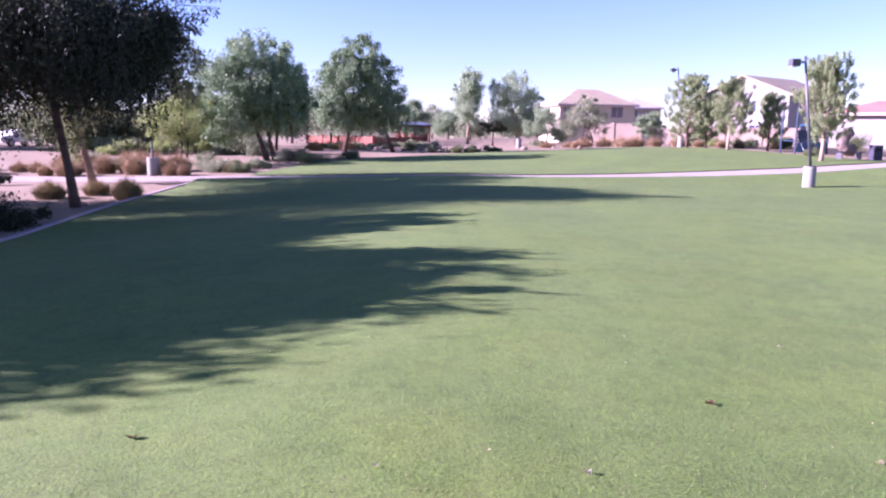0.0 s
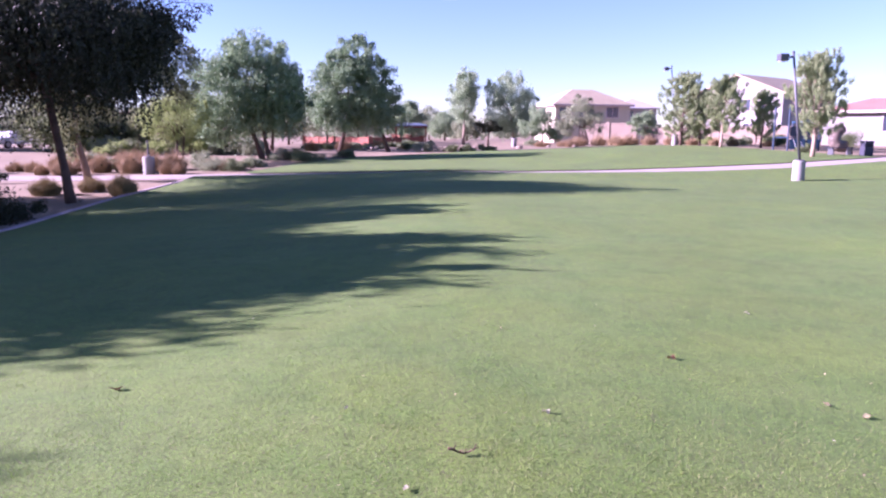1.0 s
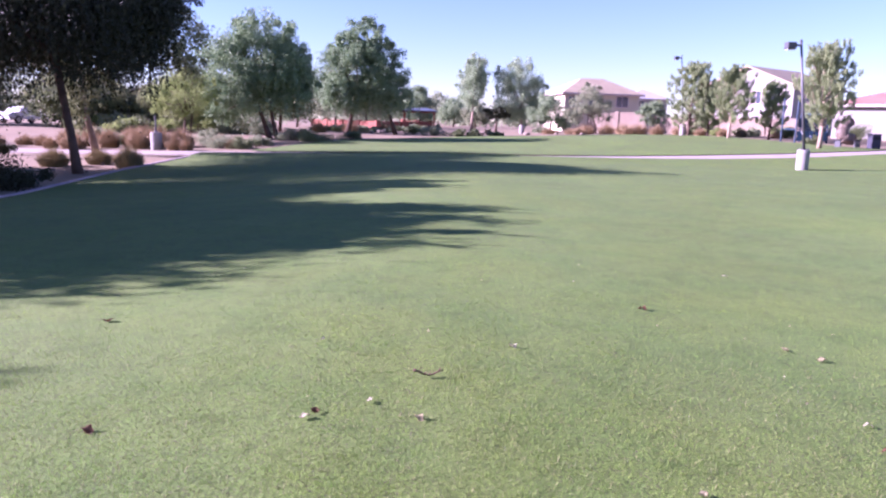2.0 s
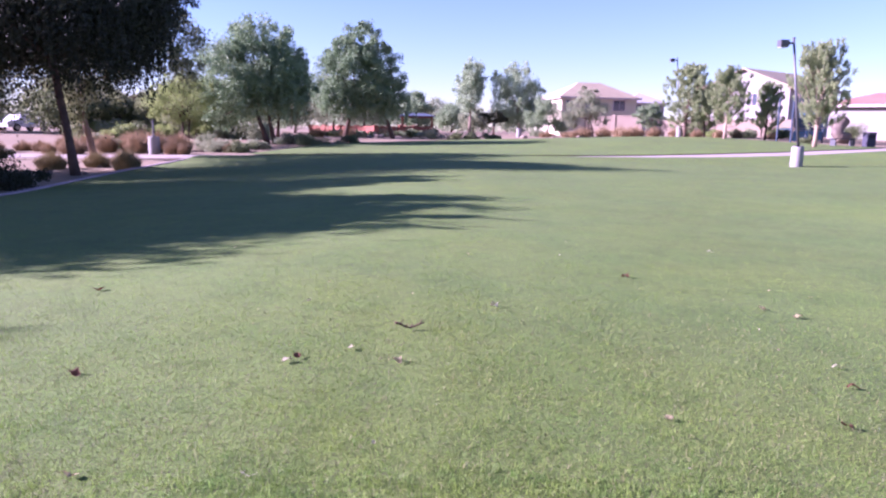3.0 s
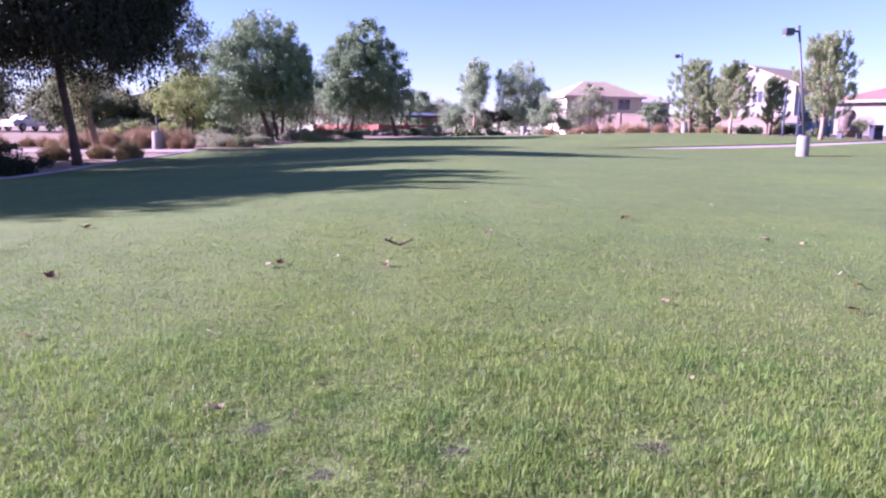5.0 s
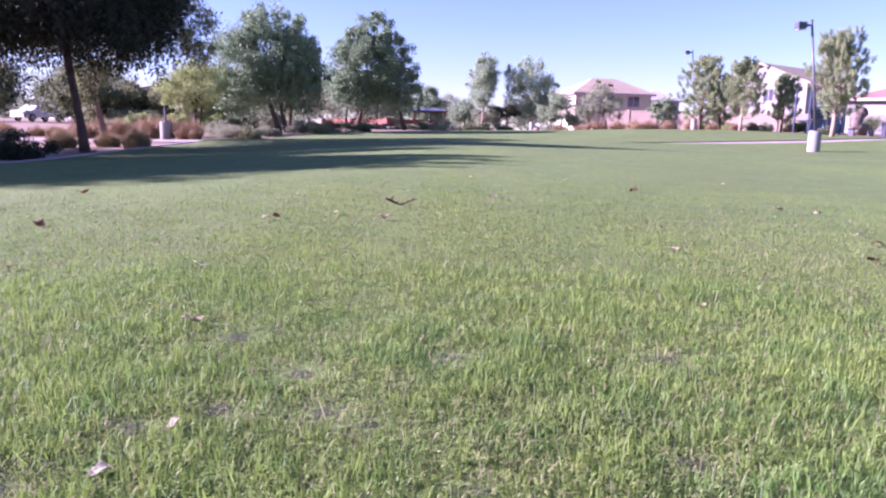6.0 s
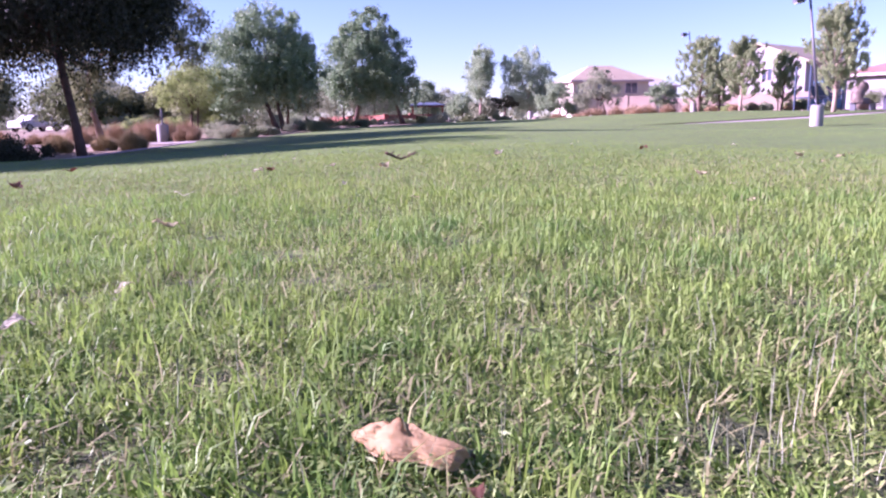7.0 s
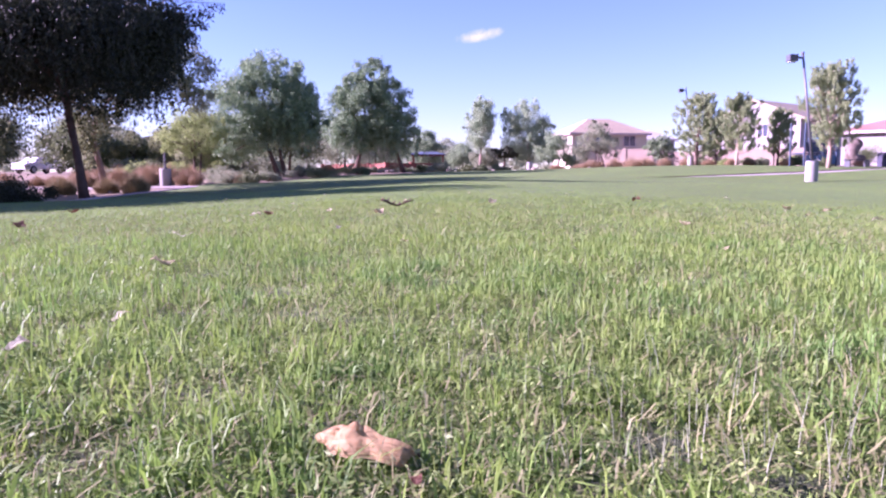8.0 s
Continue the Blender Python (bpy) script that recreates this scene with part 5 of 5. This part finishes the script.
def car(x, y, turn):
    root = thing("parked_car", x, y, soil(x, y), "pale silver parked car half hidden behind shrubs", "car", turn=turn)
    bm = bmesh.new()
    prof = [(-2.1, .35), (-2.15, .75), (-1.9, .88), (-1.2, .95), (-.65, 1.38), (.75, 1.42), (1.5, 1.0), (2.1, .9), (2.15, .4)]
    rings = []
    for yy, k in ((-.85, .96), (-.78, 1.0), (.78, 1.0), (.85, .96)):
        rings.append([bm.verts.new((px * k, yy * (1 if pz < 1.0 else .82), pz)) for px, pz in prof])
    for r, s in zip(rings, rings[1:]):
        for i in range(len(prof)):
            j = (i + 1) % len(prof)
            bm.faces.new((r[i], r[j], s[j], s[i]))
    bm.faces.new(rings[0]), bm.faces.new(rings[-1][::-1])
    bmesh.ops.recalc_face_normals(bm, faces=bm.faces)
    body = part("body", bm, M_VAN, root)
    for sx in (-.35, .45):
        part("side_window", boxed(sx - .35, sx + .35, -.745, -.72, 1.02, 1.28, bevel=.01), M_GLASS, body)
    for sx in (-1.35, 1.35):
        for sy in (-.8, .8):
            bm = lathe(bmesh.new(), [(.31, -.1), (.33, -.06), (.33, .06), (.31, .1), (.0001, .1)], 20)
            bmesh.ops.transform(bm, matrix=pose(sx, sy, .33, 90), verts=bm.verts)
            wheel = part("wheel", bm, M_RUBBER, root)
            bm = lathe(bmesh.new(), [(.2, -.112), (.2, .112), (.0001, .112)], 16)
            bmesh.ops.transform(bm, matrix=pose(sx, sy, .33, 90), verts=bm.verts)
            part("rim", bm, M_LENS, wheel)


car(-35.6, 60.5, 72)


# ---- litter on the lawn ----
def fallen_leaf(x, y, size, mat, label, seed, z=0.016, curl=1.0, turn=None, tilt=None):
    """A dried leaf: pointed outline, cupped blade, raised midrib and a stalk."""
    rng = random.Random(seed)
    root = thing("fallen_leaf", x, y, float(height(x, y)) + z, label, "leaf", "fallen leaves")
    bm = bmesh.new()
    n, m = 12, 6
    grid = []
    for i in range(n + 1):
        a = i / n
        half = .30 * math.sin(math.pi * min(1, a * .96 + .02)) ** .7 * (1 + .16 * math.sin(a * 17 + seed))
        row = []
        for j in range(m + 1):
            b = j / m * 2 - 1
            px, py = (a - .5), b * half
            pz = curl * (.32 * py * py * 3 + .12 * math.sin(a * 6 + seed) + .05 * noise.noise((a * 5, b * 2, seed))) - .012 * (1 - abs(b)) ** 3
            row.append(bm.verts.new((px * size, py * size, pz * size)))
        grid.append(row)
    for r, s in zip(grid, grid[1:]):
        for j in range(m):
            bm.faces.new((r[j], r[j + 1], s[j + 1], s[j]))
    bmesh.ops.solidify(bm, geom=bm.faces[:], thickness=size * .012)
    t = pose(0, 0, 0, (tilt or rng.uniform(-18, 18)), rng.uniform(-12, 12), turn if turn is not None else rng.uniform(0, 360))
    bmesh.ops.transform(bm, matrix=t, verts=bm.verts)
    part("blade", bm, mat, root, smooth=True)
    bm = tube(bmesh.new(), [(-.48 * size, 0, 0), (-.6 * size, .03 * size, .02 * size), (-.75 * size, .05 * size, .0)], [size * .018, size * .014, size * .01], 6)
    bmesh.ops.transform(bm, matrix=t, verts=bm.verts)
    part("stalk", bm, M_TWIG, root)
    return root


LITTER = [(.87, 3.60, .07, "p"), (.34, 2.50, .065, "t"), (-.19, 2.51, .06, "p"), (-.15, 2.57, .06, "r"), (-1.91, 4.21, .09, "r"), (-.31, 3.70, .04, "p"), (-1.13, 2.38, .075, "r"),
          (1.96, 4.69, .08, "r"), (3.16, 6.17, .05, "p"), (2.65, 3.83, .08, "t"), (-.63, 1.39, .055, "t"), (.13, .80, .045, "t"), (2.80, 3.66, .07, "t"), (2.50, 2.65, .05, "p"),
          (2.42, 2.36, .06, "r"), (2.13, 1.90, .055, "r"), (1.43, 1.89, .05, "t"), (.09, 2.70, .045, "p"), (.30, .28, .026, "p"), (.27, .15, .03, "p"), (.655, -.140, .013, "r")]
for k, (x, y, s, c) in enumerate(LITTER):
    fallen_leaf(x, y, s, {"p": M_PALELEAF, "t": M_DRYLEAF, "r": M_REDLEAF}[c],
                {"p": "bleached pale dry leaf lying on the grass", "t": "tan dry leaf lying on the grass", "r": "reddish brown dry leaf lying on the grass"}[c], 400 + k, z=.016)


for k in range(22):
    rng = random.Random(900 + k)
    y = .9 + 5.5 * rng.random() ** 1.3
    fallen_leaf(.6 + rng.uniform(-.55, .55) * (y + .9), y, rng.uniform(.010, .02) * (1 + .12 * y), M_DRYLEAF if k % 3 else M_PALELEAF, "tiny pale dry leaf scrap on the grass", 930 + k, z=.016)


def curled_leaf(x, y):
    """The large dried leaf caught among the blades: a crumpled sheet with a slanting fold near one end."""
    root = thing("curled_leaf", x, y, float(height(x, y)) + .006, "large crumpled tan leaf caught among grass blades", "leaf")
    bm = bmesh.new()
    grid = []
    for i in range(33):
        a = i / 32
        swell = .62 + .42 * math.exp(-((a - .45) / .22) ** 2) + .34 * math.exp(-((a - .82) / .22) ** 2)
        round_off = min(1, (a / .22) ** .7 + .12) * min(1, (1 - a) / .05 + .62)
        row = []
        for j in range(17):
            b = j / 16 * 2 - 1
            fold = .30 * math.exp(-((a - .24 - .07 * b) / .045) ** 2) + .12 * math.exp(-((a - .60 + .10 * b) / .05) ** 2)
            r = .0122 * swell * round_off * (1 - fold)
            ang = b * (.85 + .25 * math.sin(a * 5 + .6))
            px = (a - .5) * .063 + .003 * b * math.sin(a * 6 + 1) + .0010 * noise.noise((a * 9, b * 5, 9))
            pz = math.cos(ang) * r * 1.1 + .002 * math.exp(-((a - .45) / .25) ** 2) - .002 * a + .0022 * noise.noise((a * 5, b * 2.5, 2)) + .0004 * math.sin(b * 17 + a * 4)
            py = math.sin(ang) * r * 1.05 + .0016 * noise.noise((a * 6, b * 4, 5))
            row.append(bm.verts.new((px, py, pz)))
        grid.append(row)
    for r, q in zip(grid, grid[1:]):
        for j in range(16):
            bm.faces.new((r[j], r[j + 1], q[j + 1], q[j]))
    bmesh.ops.solidify(bm, geom=bm.faces[:], thickness=.0005)
    bmesh.ops.transform(bm, matrix=pose(.001, 0, .007, 48, 5, -26), verts=bm.verts)
    part("blade", bm, M_CURL, root, smooth=True)
    part("stalk", tube(bmesh.new(), [(.025, 0, .006), (.033, -.003, .004), (.040, -.006, -.002)], [.0012, .001, .0008], 6), M_TWIG, root)


curled_leaf(.621, -.092)


def twig(x, y, size, seed, label, mat, thick=1.0):
    rng = random.Random(seed)
    root = thing("twig", x, y, float(height(x, y)) + .018, label, "twig", "twigs", turn=rng.uniform(-30, 30))
    main = [Vector(((i / 6 - .5) * size, .04 * size * math.sin(i * 1.3), .03 * size * math.sin(i * 1.7) + .02 * size + .16 * size * (i / 3 - 1) ** 2)) for i in range(7)]
    part("stem", tube(bmesh.new(), main, [size * thick * .024 * (1 - i / 9) for i in range(7)], 7), mat, root, smooth=True)
    for i in range(1, 6):
        s = 1 if i % 2 else -1
        p = main[i]
        q = p + Vector((.12 * size, s * .14 * size, .06 * size + rng.uniform(0, .05) * size))
        part("side_shoot", tube(bmesh.new(), [p, p.lerp(q, .5) + Vector((0, 0, .02 * size)), q], [size * thick * .014, size * thick * .010, size * thick * .005], 5), mat, root)


twig(.37, 3.05, .16, 5, "dark brown forked twig lying on the grass", M_TWIG, 2.0)
twig(.755, .035, .06, 6, "thin pale dry stem lying among grass blades", M_STRAW, .5)
twig(-.05, 1.36, .06, 7, "thin bleached stem lying on the grass", M_PALELEAF, .6)


# ---- a small high cloud ----
def cloud():
    """One thin veil of vapour, far beyond everything else; its sunlit white is emission."""
    bm = bmesh.new()
    grid = [[bm.verts.new(((a / 12 - .5) * 150, 4 * math.sin(a) * math.sin(b * 2), (b / 6 - .5) * 46)) for b in range(7)] for a in range(13)]
    for p, q in zip(grid, grid[1:]):
        for j in range(6):
            bm.faces.new((p[j], p[j + 1], q[j + 1], q[j]))
    ob = part("cloud", bm, M_CLOUD, smooth=True)
    ob.matrix_world = pose(34, 1180, 224, 0, -9, 0)
    return tagged(ob, "small thin white cloud in the blue sky", "cloud", kind="structure")


M_CLOUD = bpy.data.materials.new("cloud_vapour")
M_CLOUD.use_nodes = True
cn = M_CLOUD.node_tree
glow, veil, both = cn.nodes.new("ShaderNodeEmission"), cn.nodes.new("ShaderNodeBsdfTransparent"), cn.nodes.new("ShaderNodeMixShader")
# even self-glow stands in for sunlight on the vapour
glow.inputs[0].default_value, glow.inputs[1].default_value = (0.95, 0.93, 0.95, 1), 0.27
where, puff, ball, thick, fade = (cn.nodes.new("ShaderNode" + k) for k in ("TexCoord", "TexNoise", "TexGradient", "Math", "MapRange"))
ball.gradient_type = "SPHERICAL"
shift = cn.nodes.new("ShaderNodeMapping")
shift.inputs["Scale"].default_value = (1 / 62, 1 / 62, 1 / 16)
puff.inputs["Scale"].default_value, puff.inputs["Detail"].default_value = 0.05, 5.0
thick.operation = "MULTIPLY"
fade.inputs[1].default_value, fade.inputs[2].default_value, fade.inputs[4].default_value = 0.16, 0.55, 0.85
for a, b in ((where.outputs["Object"], shift.inputs[0]), (shift.outputs[0], ball.inputs[0]), (where.outputs["Object"], puff.inputs["Vector"]), (ball.outputs[1], thick.inputs[0]), (puff.outputs[0], thick.inputs[1]),
             (thick.outputs[0], fade.inputs[0]), (fade.outputs[0], both.inputs[0]), (veil.outputs[0], both.inputs[1]), (glow.outputs[0], both.inputs[2]), (both.outputs[0], cn.nodes["Material Output"].inputs[0])):
    cn.links.new(a, b)
cloud()
